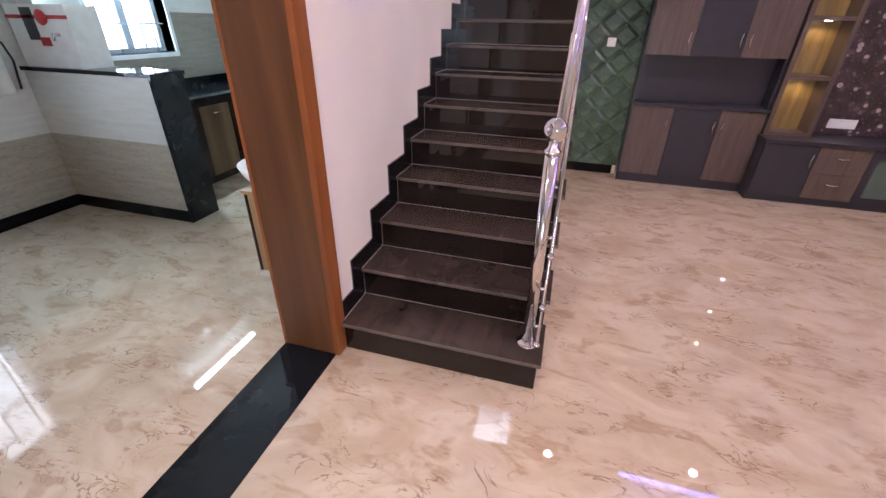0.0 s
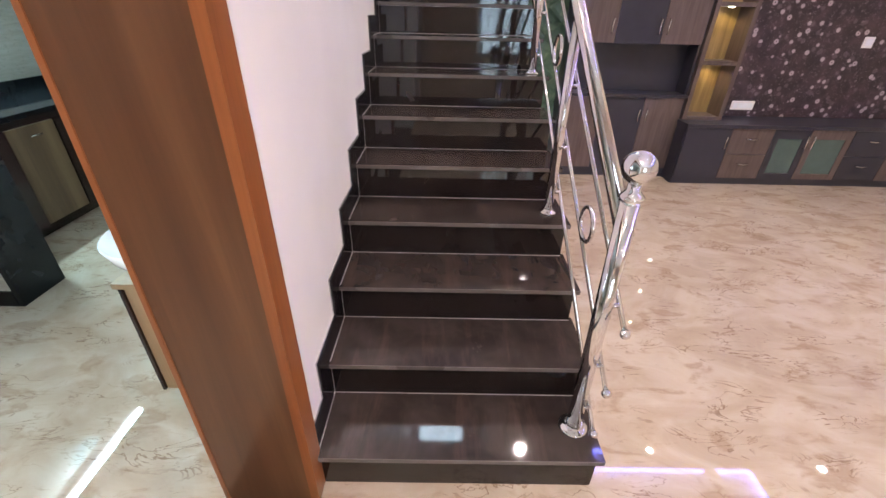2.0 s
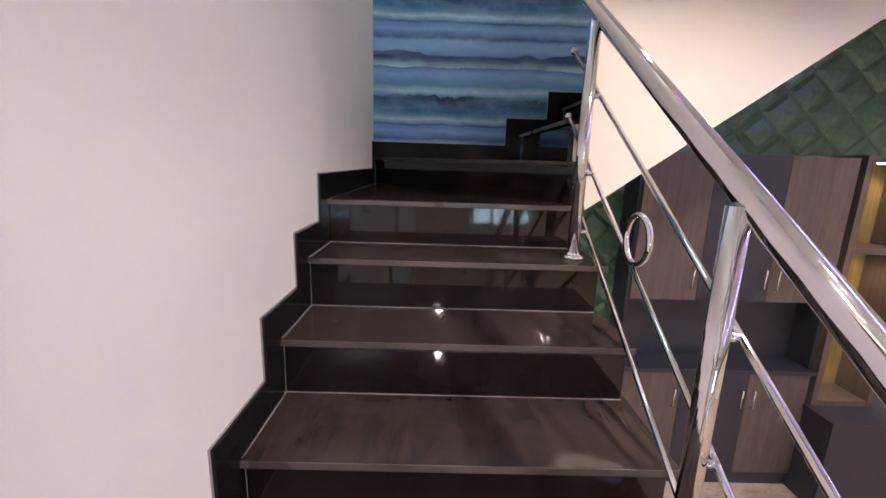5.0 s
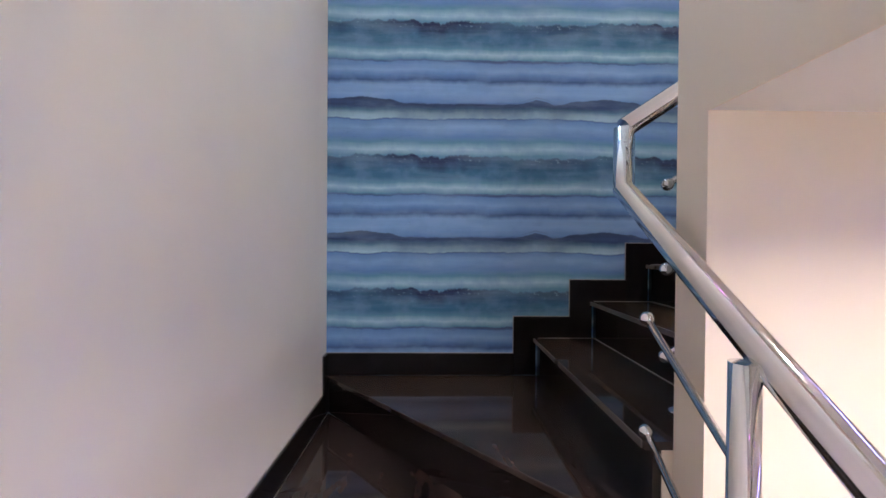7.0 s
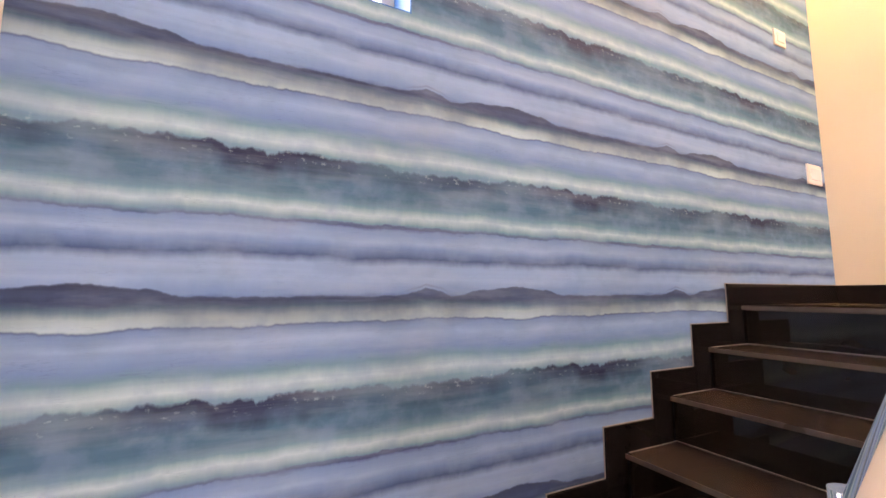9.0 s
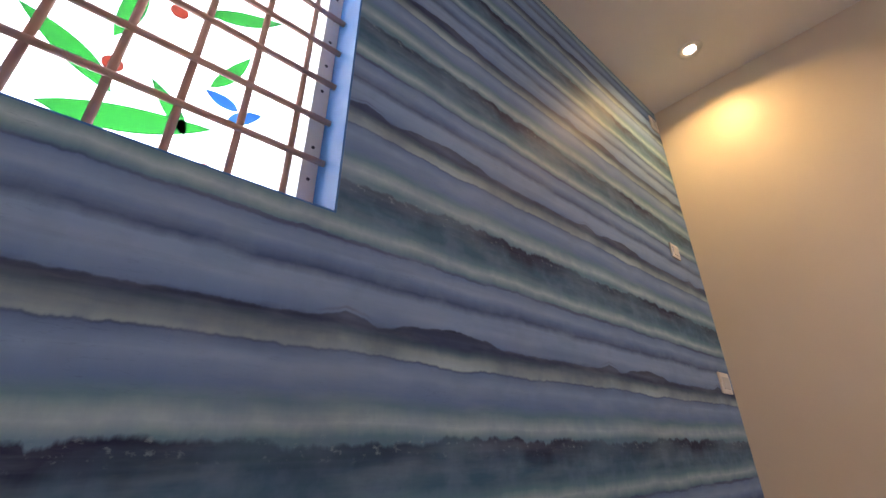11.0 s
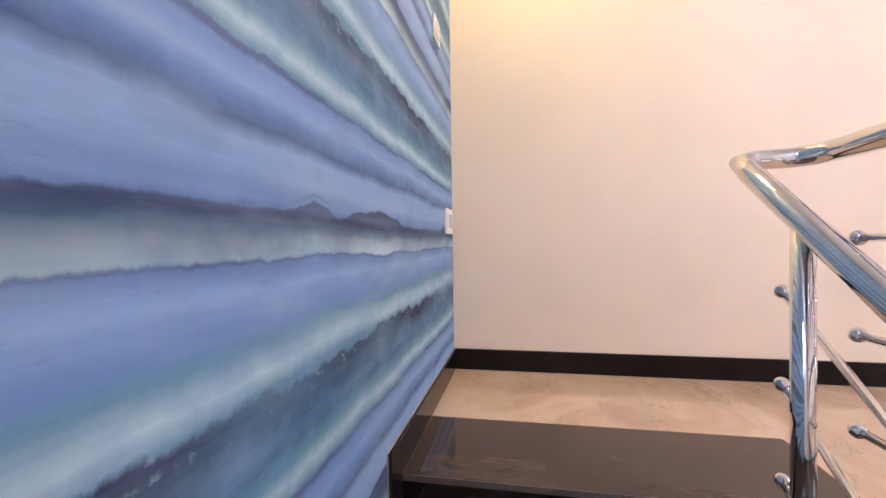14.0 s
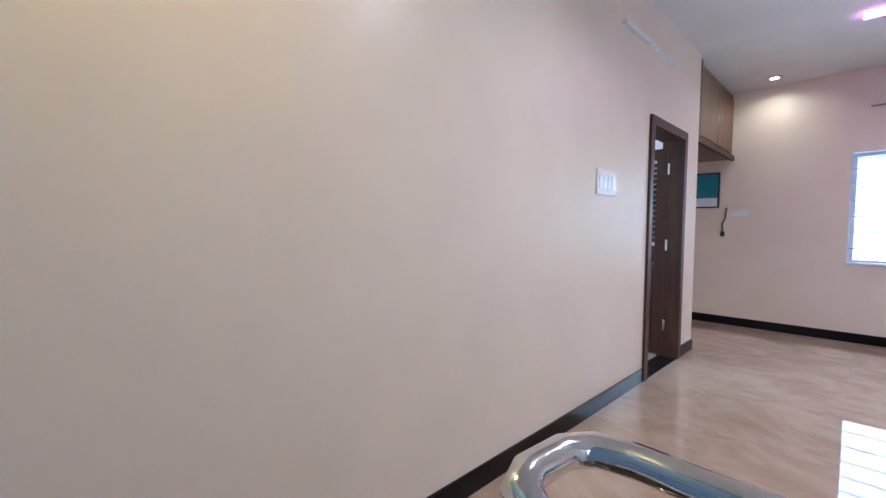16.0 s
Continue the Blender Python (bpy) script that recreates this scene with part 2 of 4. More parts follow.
def make_wallpaper():
    """Watercolour bands of mist and ridges, in a repeat 0.64 m high and 1.17 m wide."""
    m = Mat("watercolour wallpaper", 0.6, 0.0, 0.22)
    sep = m.n("ShaderNodeSeparateXYZ")
    m.link(m.co, sep.inputs[0])
    x, z = sep.outputs[0], sep.outputs[2]
    ang = m.math("MULTIPLY", x, 2 * math.pi / 1.17)
    cx, sx = m.math("COSINE", ang), m.math("SINE", ang)
    ph = m.math("DIVIDE", m.math("SUBTRACT", z, 2.851), 0.639)
    fz = m.math("FRACT", ph)

    def loop(freq, zf, off):
        cb = m.n("ShaderNodeCombineXYZ")
        m.link(m.math("MULTIPLY_ADD", cx, freq, off), cb.inputs[0])
        m.link(m.math("MULTIPLY", sx, freq), cb.inputs[1])
        m.link(m.math("MULTIPLY", fz, zf), cb.inputs[2])
        return cb.outputs[0]
    w1 = m.math("SUBTRACT", m.noise(loop(0.8, 1.2, 3.0), 1.0, 4, 0.5), 0.5)
    w2 = m.math("SUBTRACT", m.noise(loop(4.5, 3.0, 8.0), 1.0, 6, 0.68), 0.5)
    q = m.math("ADD", fz, m.math("ADD", m.math("MULTIPLY", w1, 0.06), m.math("MULTIPLY", w2, 0.03)))
    lav, lav2, slate = (0.135, 0.25, 0.49), (0.225, 0.365, 0.60), (0.054, 0.105, 0.235)
    teal, teal2, mist = (0.050, 0.145, 0.24), (0.12, 0.27, 0.37), (0.40, 0.57, 0.64)
    base = m.ramp(q, [
        (0.0, lav2), (0.05, lav2), (0.085, slate), (0.13, lav), (0.16, lav2), (0.222, lav), (0.228, slate),
        (0.245, teal2), (0.285, mist), (0.325, teal2), (0.37, teal), (0.45, teal), (0.53, teal2), (0.57, mist),
        (0.63, teal2), (0.67, lav), (0.74, lav2), (0.792, lav), (0.799, slate), (0.806, mist), (0.845, mist),
        (0.875, teal2), (0.90, slate), (0.925, lav), (0.985, lav2), (1.0, lav2)])
    navy = (0.016, 0.024, 0.07)
    gap = m.ramp(m.noise(loop(1.9, 7.0, 50.0), 1.0, 4, 0.55), [(0.46, 0.0), (0.62, 1.0)])
    base = m.mix(m.math("MULTIPLY", gap, 0.36), base, (0.165, 0.285, 0.475))
    fine = m.math("SUBTRACT", m.noise(loop(9.0, 6.0, 1.0), 1.0, 6, 0.72), 0.5)
    crest = m.math("SUBTRACT", m.noise(loop(2.6, 0.0, 5.0), 1.0, 5, 0.6), 0.5)

    u = m.math("FRACT", m.math("DIVIDE", x, 1.17))

    def near(c, w):
        d = m.math("ABSOLUTE", m.math("SUBTRACT", m.math("FRACT", m.math("ADD", u, 1.5 - c)), 0.5))
        return m.ramp(d, [(0.0, 1.0), (w * 0.5, 0.62), (w, 0.0)], "EASE")

    def ridge(top, fade, strength, soft=0.006):
        d = m.math("SUBTRACT", top, fz)
        body = m.ramp(d, [(0.0, 0.0), (soft, 1.0), (fade * 0.45, 0.7), (fade, 0.0)])
        return m.math("MULTIPLY", body, strength)
    hill, peak, cloud, cloud2 = near(0.13, 0.20), near(0.855, 0.075), near(0.43, 0.30), near(0.97, 0.16)
    rough = m.math("MULTIPLY_ADD", fine, 0.016, 0.915)
    rough = m.math("MULTIPLY_ADD", crest, 0.03, rough)
    topa = m.math("MULTIPLY_ADD", peak, 0.036, m.math("MULTIPLY_ADD", hill, 0.048, rough))
    base = m.mix(ridge(topa, 0.155, m.math("MULTIPLY_ADD", hill, 0.18, 0.78)), base, navy)
    line = m.ramp(m.math("ABSOLUTE", m.math("SUBTRACT", m.math("ADD", topa, 0.012), fz)), [(0.0, 1.0), (0.008, 0.0)])
    base = m.mix(m.math("MULTIPLY", m.math("MULTIPLY", line, peak), 0.6), base, (0.10, 0.12, 0.25))
    billow = m.math("SUBTRACT", m.noise(loop(1.6, 3.0, 14.0), 1.0, 6, 0.58, 0.3), 0.5)
    topb = m.math("MULTIPLY_ADD", billow, 0.14, m.math("MULTIPLY_ADD", crest, 0.05, 0.525))
    base = m.mix(ridge(topb, 0.125, m.math("ADD", m.math("MULTIPLY", cloud, 0.72), m.math("MULTIPLY_ADD", cloud2, 0.3, 0.52)), 0.014), base, navy)
    topc = m.math("MULTIPLY_ADD", fine, 0.02, m.math("MULTIPLY_ADD", crest, 0.05, 0.24))
    base = m.mix(ridge(topc, 0.03, m.math("MULTIPLY_ADD", near(0.72, 0.33), 0.8, 0.15)), base, (0.06, 0.08, 0.20))
    wisp = m.ramp(m.noise(loop(7.0, 34.0, 2.0), 1.0, 4, 0.6), [(0.60, 0.0), (0.70, 1.0)])
    band = m.ramp(fz, [(0.44, 0.0), (0.48, 1.0), (0.52, 1.0), (0.55, 0.0)])
    base = m.mix(m.math("MULTIPLY", m.math("MULTIPLY", wisp, band), 0.35), base, mist)
    hair = m.noise(loop(1.5, 46.0, 31.0), 1.0, 3, 0.5)
    hair = m.ramp(hair, [(0.488, 0.0), (0.5, 1.0), (0.512, 0.0)])
    part_of = m.ramp(m.noise(loop(1.6, 9.0, 41.0), 1.0, 2), [(0.5, 0.0), (0.62, 1.0)])
    base = m.mix(m.math("MULTIPLY", m.math("MULTIPLY", hair, part_of), 0.22), base, (0.05, 0.075, 0.19))
    streak = m.noise(m.map((0.8, 1, 30)), 1.5, 3, 0.5, 0.3)
    base = m.mix(m.math("MULTIPLY", m.ramp(streak, [(0.42, 0.0), (0.66, 1.0)]), 0.18), base, (0.115, 0.195, 0.37))
    wash = m.noise(m.map((1.3, 1, 7), loc=(4, 0, 1)), 2.0, 5, 0.6)
    base = m.mix(m.math("MULTIPLY", m.ramp(wash, [(0.45, 0.0), (0.75, 1.0)]), 0.24), base, (0.42, 0.54, 0.66))
    m.color(base)
    m.bump(m.noise(m.co, 220, 2), 0.08, 0.0006)
    return m.m


def make_green():
    m = Mat("green tile", 0.3)
    n1 = m.noise(m.co, 5, 5, 0.6, 1.0)
    c = m.ramp(n1, [(0.3, (0.026, 0.056, 0.030)), (0.55, (0.075, 0.135, 0.078)), (0.75, (0.20, 0.265, 0.17))])
    m.color(c)
    m.bump(m.noise(m.co, 40, 3), 0.15, 0.001)
    return m.m


def make_floral():
    m = Mat("floral panel", 0.35)
    base = m.ramp(m.noise(m.co, 9, 4), [(0.35, (0.022, 0.013, 0.018)), (0.7, (0.06, 0.035, 0.045))])
    vor = m.n("ShaderNodeTexVoronoi", Scale=12.5)
    m.link(m.map((1, 0.0, 1)), vor.inputs["Vector"])
    d = vor.outputs["Distance"]
    petals = m.math("ADD", d, m.math("MULTIPLY", m.noise(m.map((1, 0, 1)), 60, 3), 0.10))
    flower = m.ramp(petals, [(0.20, 0.95), (0.30, 0.8), (0.40, 0.0)])
    core = m.ramp(d, [(0.05, 0.0), (0.1, 1.0)])
    pick = m.ramp(vor.outputs["Color"], [(0.35, 0.15), (0.6, 1.0)])
    f = m.math("MULTIPLY", m.math("MULTIPLY", flower, core), pick)
    leaf = m.ramp(m.noise(m.map((1, 0, 1)), 34, 4, 0.6, 1.5), [(0.58, 0.0), (0.66, 0.35)])
    base = m.mix(leaf, base, (0.30, 0.24, 0.27))
    base = m.mix(f, base, (0.44, 0.38, 0.41))
    m.color(base)
    return m.m


def make_walltile(name, lo, hi, fleck):
    m = Mat(name, 0.25)
    n1 = m.noise(m.map((1.5, 1.5, 14)), 2.0, 5, 0.6)
    c = m.ramp(n1, [(0.3, lo), (0.7, hi)])
    n2 = m.noise(m.map((9, 9, 16)), 3.0, 3, 0.6)
    c = m.mix(m.math("MULTIPLY", m.ramp(n2, [(0.56, 0.0), (0.68, 1.0)]), fleck), c, tuple(x * 0.55 for x in lo))
    m.color(c)
    return m.m


def plain(name, c, rough=0.4, metal=0.0):
    m = Mat(name, rough, metal)
    m.color(m.ramp(m.noise(m.co, 12, 3), [(0.3, tuple(x * 0.93 for x in c)), (0.7, tuple(min(1, x * 1.05) for x in c))]))
    return m.m


def glow(name, c, strength):
    m = Mat(name, 0.5)
    m.color(c)
    m.b.inputs["Emission Color"].default_value = (*c, 1)
    m.b.inputs["Emission Strength"].default_value = strength
    return m.m


def make_glass(name, c=(1, 1, 1), rough=0.02):
    m = Mat(name, rough)
    m.color(c)
    m.b.inputs["Transmission Weight"].default_value = 1.0
    m.b.inputs["IOR"].default_value = 1.45
    return m.m


MARBLE = make_marble(tone=(0.86, 0.83, 0.79))
MARBLE_UP = make_marble("upper marble floor", 0.4, 1.75, (0.86, 0.79, 0.74), 1.3, 4)
NOSE = make_granite("worn granite edge", (0.085, 0.068, 0.060), 0.25, 0.45, 0.4)
GROUT = plain("pale joint filler", (0.30, 0.27, 0.26), 0.6)
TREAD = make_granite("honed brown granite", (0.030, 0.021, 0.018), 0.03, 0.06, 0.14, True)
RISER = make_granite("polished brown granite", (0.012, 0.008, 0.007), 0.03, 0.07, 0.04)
SKIRT = make_granite("black granite skirting", (0.008, 0.007, 0.008), 0.06, 0.12, 0.03, False, 0.16)
BLACK = make_granite("black granite slab", (0.006, 0.007, 0.009), 0.04, 0.07, 0.02, False, 0.22)
STEEL = make_steel()
WHITE = paint("white wall paint", (0.80, 0.745, 0.70), 0.42)
CREAM = paint("cream wall paint", (0.78, 0.68, 0.55), 0.40)
CEIL = paint("ceiling paint", (0.80, 0.79, 0.77), 0.6)
PAPER = make_wallpaper()
TEAK = make_wood("teak panel", (0.060, 0.024, 0.011), (0.128, 0.055, 0.024), (0.215, 0.105, 0.045), "z", 0.45, 0.3)
TRIM = make_wood("teak trim", (0.17, 0.052, 0.016), (0.26, 0.088, 0.028), (0.32, 0.118, 0.040), "z", 1.0, 0.28)
LAM = make_wood("brown laminate", (0.075, 0.052, 0.046), (0.108, 0.078, 0.068), (0.138, 0.102, 0.090), "z", 3.0, 0.35)
LAMDARK = plain("charcoal laminate", (0.030, 0.029, 0.040), 0.3)
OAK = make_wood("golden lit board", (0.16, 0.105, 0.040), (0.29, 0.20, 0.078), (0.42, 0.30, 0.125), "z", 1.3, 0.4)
KITWOOD = make_wood("kitchen laminate", (0.06, 0.035, 0.018), (0.13, 0.080, 0.040), (0.21, 0.14, 0.075), "z", 0.7, 0.4)
KITDARK = plain("dark maroon laminate", (0.022, 0.010, 0.009), 0.25)
GREEN = make_green()
FLORAL = make_floral()
TILE_LO = make_walltile("speckled stone tile", (0.38, 0.335, 0.27), (0.50, 0.45, 0.37), 0.45)
TILE_HI = make_walltile("pale stone tile", (0.64, 0.64, 0.61), (0.74, 0.74, 0.71), 0.12)
TILE_MID = make_walltile("taupe kitchen tile", (0.28, 0.25, 0.205), (0.36, 0.33, 0.28), 0.25)
PLASTIC = plain("white plastic", (0.78, 0.77, 0.75), 0.3)
CERAMIC = plain("white ceramic", (0.82, 0.84, 0.86), 0.08)
CHROME = plain("chrome", (0.75, 0.75, 0.75), 0.12, 1.0)
RED = plain("red ribbon", (0.5, 0.02, 0.02), 0.45)
DARKWOOD = make_wood("dark door wood", (0.030, 0.010, 0.006), (0.066, 0.024, 0.013), (0.105, 0.042, 0.023), "z", 1.0, 0.45)
LOFTWOOD = make_wood("loft cabinet wood", (0.085, 0.032, 0.010), (0.16, 0.068, 0.020), (0.24, 0.112, 0.034), "z", 1.0, 0.32)
PALEFRAME = plain("pale upvc", (0.66, 0.72, 0.80), 0.3)
GREY = plain("grey upvc", (0.42, 0.45, 0.50), 0.4)
IRON = plain("rusty pink iron grille", (0.52, 0.32, 0.26), 0.6)
SKYBLUE = paint("blue painted reveal", (0.02, 0.17, 0.48), 0.5)
PANE = make_glass("clear pane")
LED = glow("led disc", (1.0, 0.86, 0.66), 14)
LEDW = glow("white led", (0.95, 0.97, 1.0), 12)
PURPLE = glow("violet led strip", (0.27, 0.26, 1.0), 22)
PINK = glow("pink led strip", (1.0, 0.25, 0.95), 8)
GLASSGREEN = plain("greenish glass", (0.08, 0.12, 0.105), 0.06)
VANITY = make_wood("vanity laminate", (0.25, 0.17, 0.09), (0.36, 0.26, 0.15), (0.44, 0.33, 0.2), "z", 1.0, 0.4)
LEAF = make_glass("green glass paint", (0.003, 0.15, 0.022), 0.45)
SKYPAINT = make_glass("blue glass paint", (0.006, 0.06, 0.22), 0.45)
REDGLASS = make_glass("red glass paint", (0.16, 0.02, 0.012), 0.45)
FROST = make_glass("milky glass", (0.95, 0.97, 1.0), 0.5)
TEALPIC = plain("teal print", (0.03, 0.22, 0.27), 0.3)

# ---- large structure ----
S = "structure"
solid("ground", B(-120, 120, -120, 120, -0.3, -0.13), plain("pale earth", (0.36, 0.32, 0.27), 0.9), "pale bare ground outside the house", "ground", S)
HAZE = glow("bright hazy sky", (0.80, 0.90, 1.0), 1.1)
bm = B(-6.2, -6.0, -5, 6, -0.13, 5)
solid("backdrop_west", bm, HAZE, "bright overcast distance outside the windows", "backdrop", S)
solid("backdrop_south", B(-3, 6, -7.4, -7.2, -0.13, 7), HAZE, "bright overcast distance outside the back windows", "backdrop", S)
floor = solid("floor", B(XL - 0.2, XE, YB, YK + 0.3, -0.12, 0.0), MARBLE, "polished beige marble floor with brown veins", "floor", S)


def soffit(x):
    return 1.928 + 0.715 * (x - 1.064)


# wall beside the first flight, full height, with the wide opening to the dining side
solid("wall_stair", B(-0.31, 0.0, -0.03, YW, 0, ZC), WHITE, "smooth white plastered wall beside the stairs", "wall", S)
solid("wall_over_opening", B(-0.31, 0.0, -2.7, -0.03, 2.35, ZC), WHITE, "white wall over the wide dining opening", "wall", S)
solid("wall_beside_opening", B(-0.31, 0.0, YB, -2.7, 0, ZC), WHITE, "white wall beyond the wide dining opening", "wall", S)

# stair end wall with the window high up
WX0, WX1, WZ0, WZ1 = 0.13, 0.945, 4.340, 5.95
bm = B(-0.33, WX0, YW, YW + 0.23, 0, ZC)
box(bm, WX1, X2 + 0.15, YW, YW + 0.23, 0, ZC)
box(bm, WX0, WX1, YW, YW + 0.23, 0, WZ0)
box(bm, WX0, WX1, YW, YW + 0.23, WZ1, ZC)
solid("wall_north", bm, PAPER, "tall wall papered with blue watercolour bands", "wall", S)

# upper east wall with the doorway
DY0, DY1, DZ = -0.725, 0.165, 5.45
bm = B(X2, X2 + 0.15, DY1, YW, Z2 - 0.33, ZC)
box(bm, X2, X2 + 0.15, -1.12, DY0, Z2 - 0.33, ZC)
box(bm, X2, X2 + 0.15, DY0, DY1, DZ, ZC)
box(bm, X2, X2 + 0.15, DY0, DY1, Z2 - 0.33, Z2 - 0.02)
solid("wall_east_upper", bm, CREAM, "cream painted wall of the upper landing", "wall", S)

# far wall of the upper hall with its window
FY, VX0, VX1, VZ0, VZ1 = -2.7, 1.25, 2.56, 4.22, 5.42
bm = B(-0.33, VX0, FY - 0.2, FY, Z2 - 0.33, ZC)
box(bm, VX1, 4.6, FY - 0.2, FY, Z2 - 0.33, ZC)
box(bm, VX0, VX1, FY - 0.2, FY, Z2 - 0.33, VZ0)
box(bm, VX0, VX1, FY - 0.2, FY, VZ1, ZC)
solid("wall_south_upper", bm, CREAM, "cream painted far wall of the upper hall", "wall", S)
solid("wall_alcove", B(4.35, 4.5, FY, -1.12, Z2 - 0.33, ZC), CREAM, "cream back wall of the alcove", "wall", S)
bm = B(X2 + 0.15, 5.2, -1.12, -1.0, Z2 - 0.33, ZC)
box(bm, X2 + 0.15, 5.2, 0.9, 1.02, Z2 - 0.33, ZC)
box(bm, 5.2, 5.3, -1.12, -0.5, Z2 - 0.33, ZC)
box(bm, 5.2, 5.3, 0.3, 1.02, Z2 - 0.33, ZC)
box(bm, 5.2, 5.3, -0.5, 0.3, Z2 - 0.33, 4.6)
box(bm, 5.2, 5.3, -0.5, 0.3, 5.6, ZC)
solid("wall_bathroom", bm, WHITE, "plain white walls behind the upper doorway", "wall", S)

# upper floor: slab with a marble finish
bm = B(XV + 0.004, XE, YB, WY0, 3.15, Z2 - 0.012)
box(bm, 0, XV, YB, 0.3, 3.15, Z2 - 0.012)
box(bm, X19 + 0.05, X2, WY1, YW, 3.15, Z2 - 0.012)
box(bm, XL - 0.2, -0.33, YB, YK + 0.3, 3.15, Z2 - 0.012)
box(bm, X2, XE, WY0, YW, 3.15, Z2 - 0.012)
box(bm, XV, XV + 0.003, 0.3, WY0, ZG - 0.001, Z2 - 0.012)
solid("slab_upper", bm, CREAM, "painted concrete slab edge of the upper floor", "floor slab", S)
bm = B(XV, XE, YB, WY0, Z2 - 0.012, Z2)
box(bm, 0, XV, YB, 0.3, Z2 - 0.012, Z2)
box(bm, X19 + 0.38, X2, WY1, YW, Z2 - 0.012, Z2)
box(bm, X19 + 0.38, X2, WY0, WY1, Z2 - 0.012, Z2)
solid("floor_upper", bm, MARBLE_UP, "polished beige marble floor of the upper landing", "floor", S)
solid("ceiling_upper", B(XL - 0.2, XE, YB, YW + 0.23, ZC, ZC + 0.15), CEIL, "plain white painted ceiling", "ceiling", S)

# thin wall beside the second flight
XS = 1.064 + (ZG - 1.928) / 0.715              # where the sloping underside meets the ceiling
poly = [(XV, soffit(XV)), (XS, ZG), (X2, ZG), (X2, Z2 - 0.012), (XV, Z2 - 0.012)]
solid("wall_flight", prism(bmesh.new(), poly, "y", WY0, WY1), CREAM, "cream wall under the slab beside the upper flight", "wall", S)

# living room walls and ceiling
poly = [(W, 0), (XE, 0), (XE, 3.15), (XS + 0.1, 3.15), (XS, ZG), (1.094, soffit(1.094)), (W, soffit(W))]
solid("wall_tv", prism(bmesh.new(), poly, "y", YT, YT + 0.12), CREAM, "cream wall behind the television unit", "wall", S)
solid("wall_east", B(XE, XE + 0.15, YB, YT + 0.12, 0, ZC), CREAM, "cream side wall of the living room", "wall", S)
QX0, QX1, QZ0, QZ1 = 1.2, 2.5, 0.75, 2.2
bm = B(XL - 0.2, QX0, YB - 0.2, YB, 0, ZC)
box(bm, QX1, XE, YB - 0.2, YB, 0, ZC)
box(bm, QX0, QX1, YB - 0.2, YB, 0, QZ0)
box(bm, QX0, QX1, YB - 0.2, YB, QZ1, ZC)
solid("wall_south", bm, CREAM, "cream wall at the back of the living room", "wall", S)

CX0, CX1, CY0, CY1 = 2.2, 4.15, -2.6, 2.0
bm = B(XV + 0.004, CX0, YB, WY0, ZG, 3.146)
box(bm, CX1, XE, YB, YT, ZG, 3.146)
box(bm, CX0, CX1, CY1, WY0, ZG, 3.146)
box(bm, CX0, CX1, YB, CY0, ZG, 3.146)
box(bm, 0, XV, YB, 0.3, ZG, 3.146)
box(bm, XS + 0.1, CX1, WY1, YT, ZG, 3.146)
solid("ceiling_living", bm, CEIL, "white dropped ceiling with a recessed tray", "ceiling", S)
bm = B(CX0 + 0.01, CX1 - 0.01, CY1 - 0.03, CY1 - 0.01, 3.06, 3.095)
box(bm, CX1 - 0.03, CX1 - 0.01, CY0 + 0.01, CY1 - 0.03, 3.06, 3.095)
solid("led_strip", bm, PURPLE, "violet led strip along the ceiling tray", "led strip")
solid("ceiling_dining", B(XL, -0.33, YB, YK, 2.95, 3.146), CEIL, "plain white dining ceiling", "ceiling", S)

# dining and kitchen walls
KX = -3.14
KW0, KW1, KZ0, KZ1 = 1.582, 2.385, 1.25, 2.30
NY0, NY1, NZ0, NZ1 = -1.35, 0.17, 0.9, 2.15
bm = B(XL - 0.2, XL, YB, NY0, 0.67, ZC)
box(bm, XL - 0.2, XL, NY1, 1.18, 0.67, ZC)
box(bm, XL - 0.2, XL, NY0, NY1, 0.67, NZ0)
box(bm, XL - 0.2, XL, NY0, NY1, NZ1, ZC)
solid("wall_west", bm, TILE_HI, "pale stone tiles on the upper dining wall", "wall", S)
solid("wall_west_dado", B(XL - 0.2, XL, YB, 1.18, 0, 0.67), TILE_LO, "speckled beige stone tiles on the dining wall", "wall", S)
bm = B(XL - 0.2, KX, 1.18, KW0, 0, 1.62)
box(bm, XL - 0.2, KX, KW1, YK + 0.2, 0, 1.62)
box(bm, XL - 0.2, KX, KW0, KW1, 0, KZ0)
solid("wall_kitchen_west", bm, TILE_MID, "taupe tiles on the kitchen window wall", "wall", S)
bm = B(XL - 0.2, KX, 1.18, KW0, 1.62, ZC)
box(bm, XL - 0.2, KX, KW1, YK + 0.2, 1.62, ZC)
box(bm, XL - 0.2, KX, KW0, KW1, KZ1, ZC)
solid("wall_kitchen_west_upper", bm, TILE_HI, "pale tiles above the kitchen window wall", "wall", S)
solid("wall_kitchen_north", B(KX, -0.33, YK, YK + 0.2, 0, ZC), TILE_HI, "pale tiles on the kitchen back wall", "wall", S)

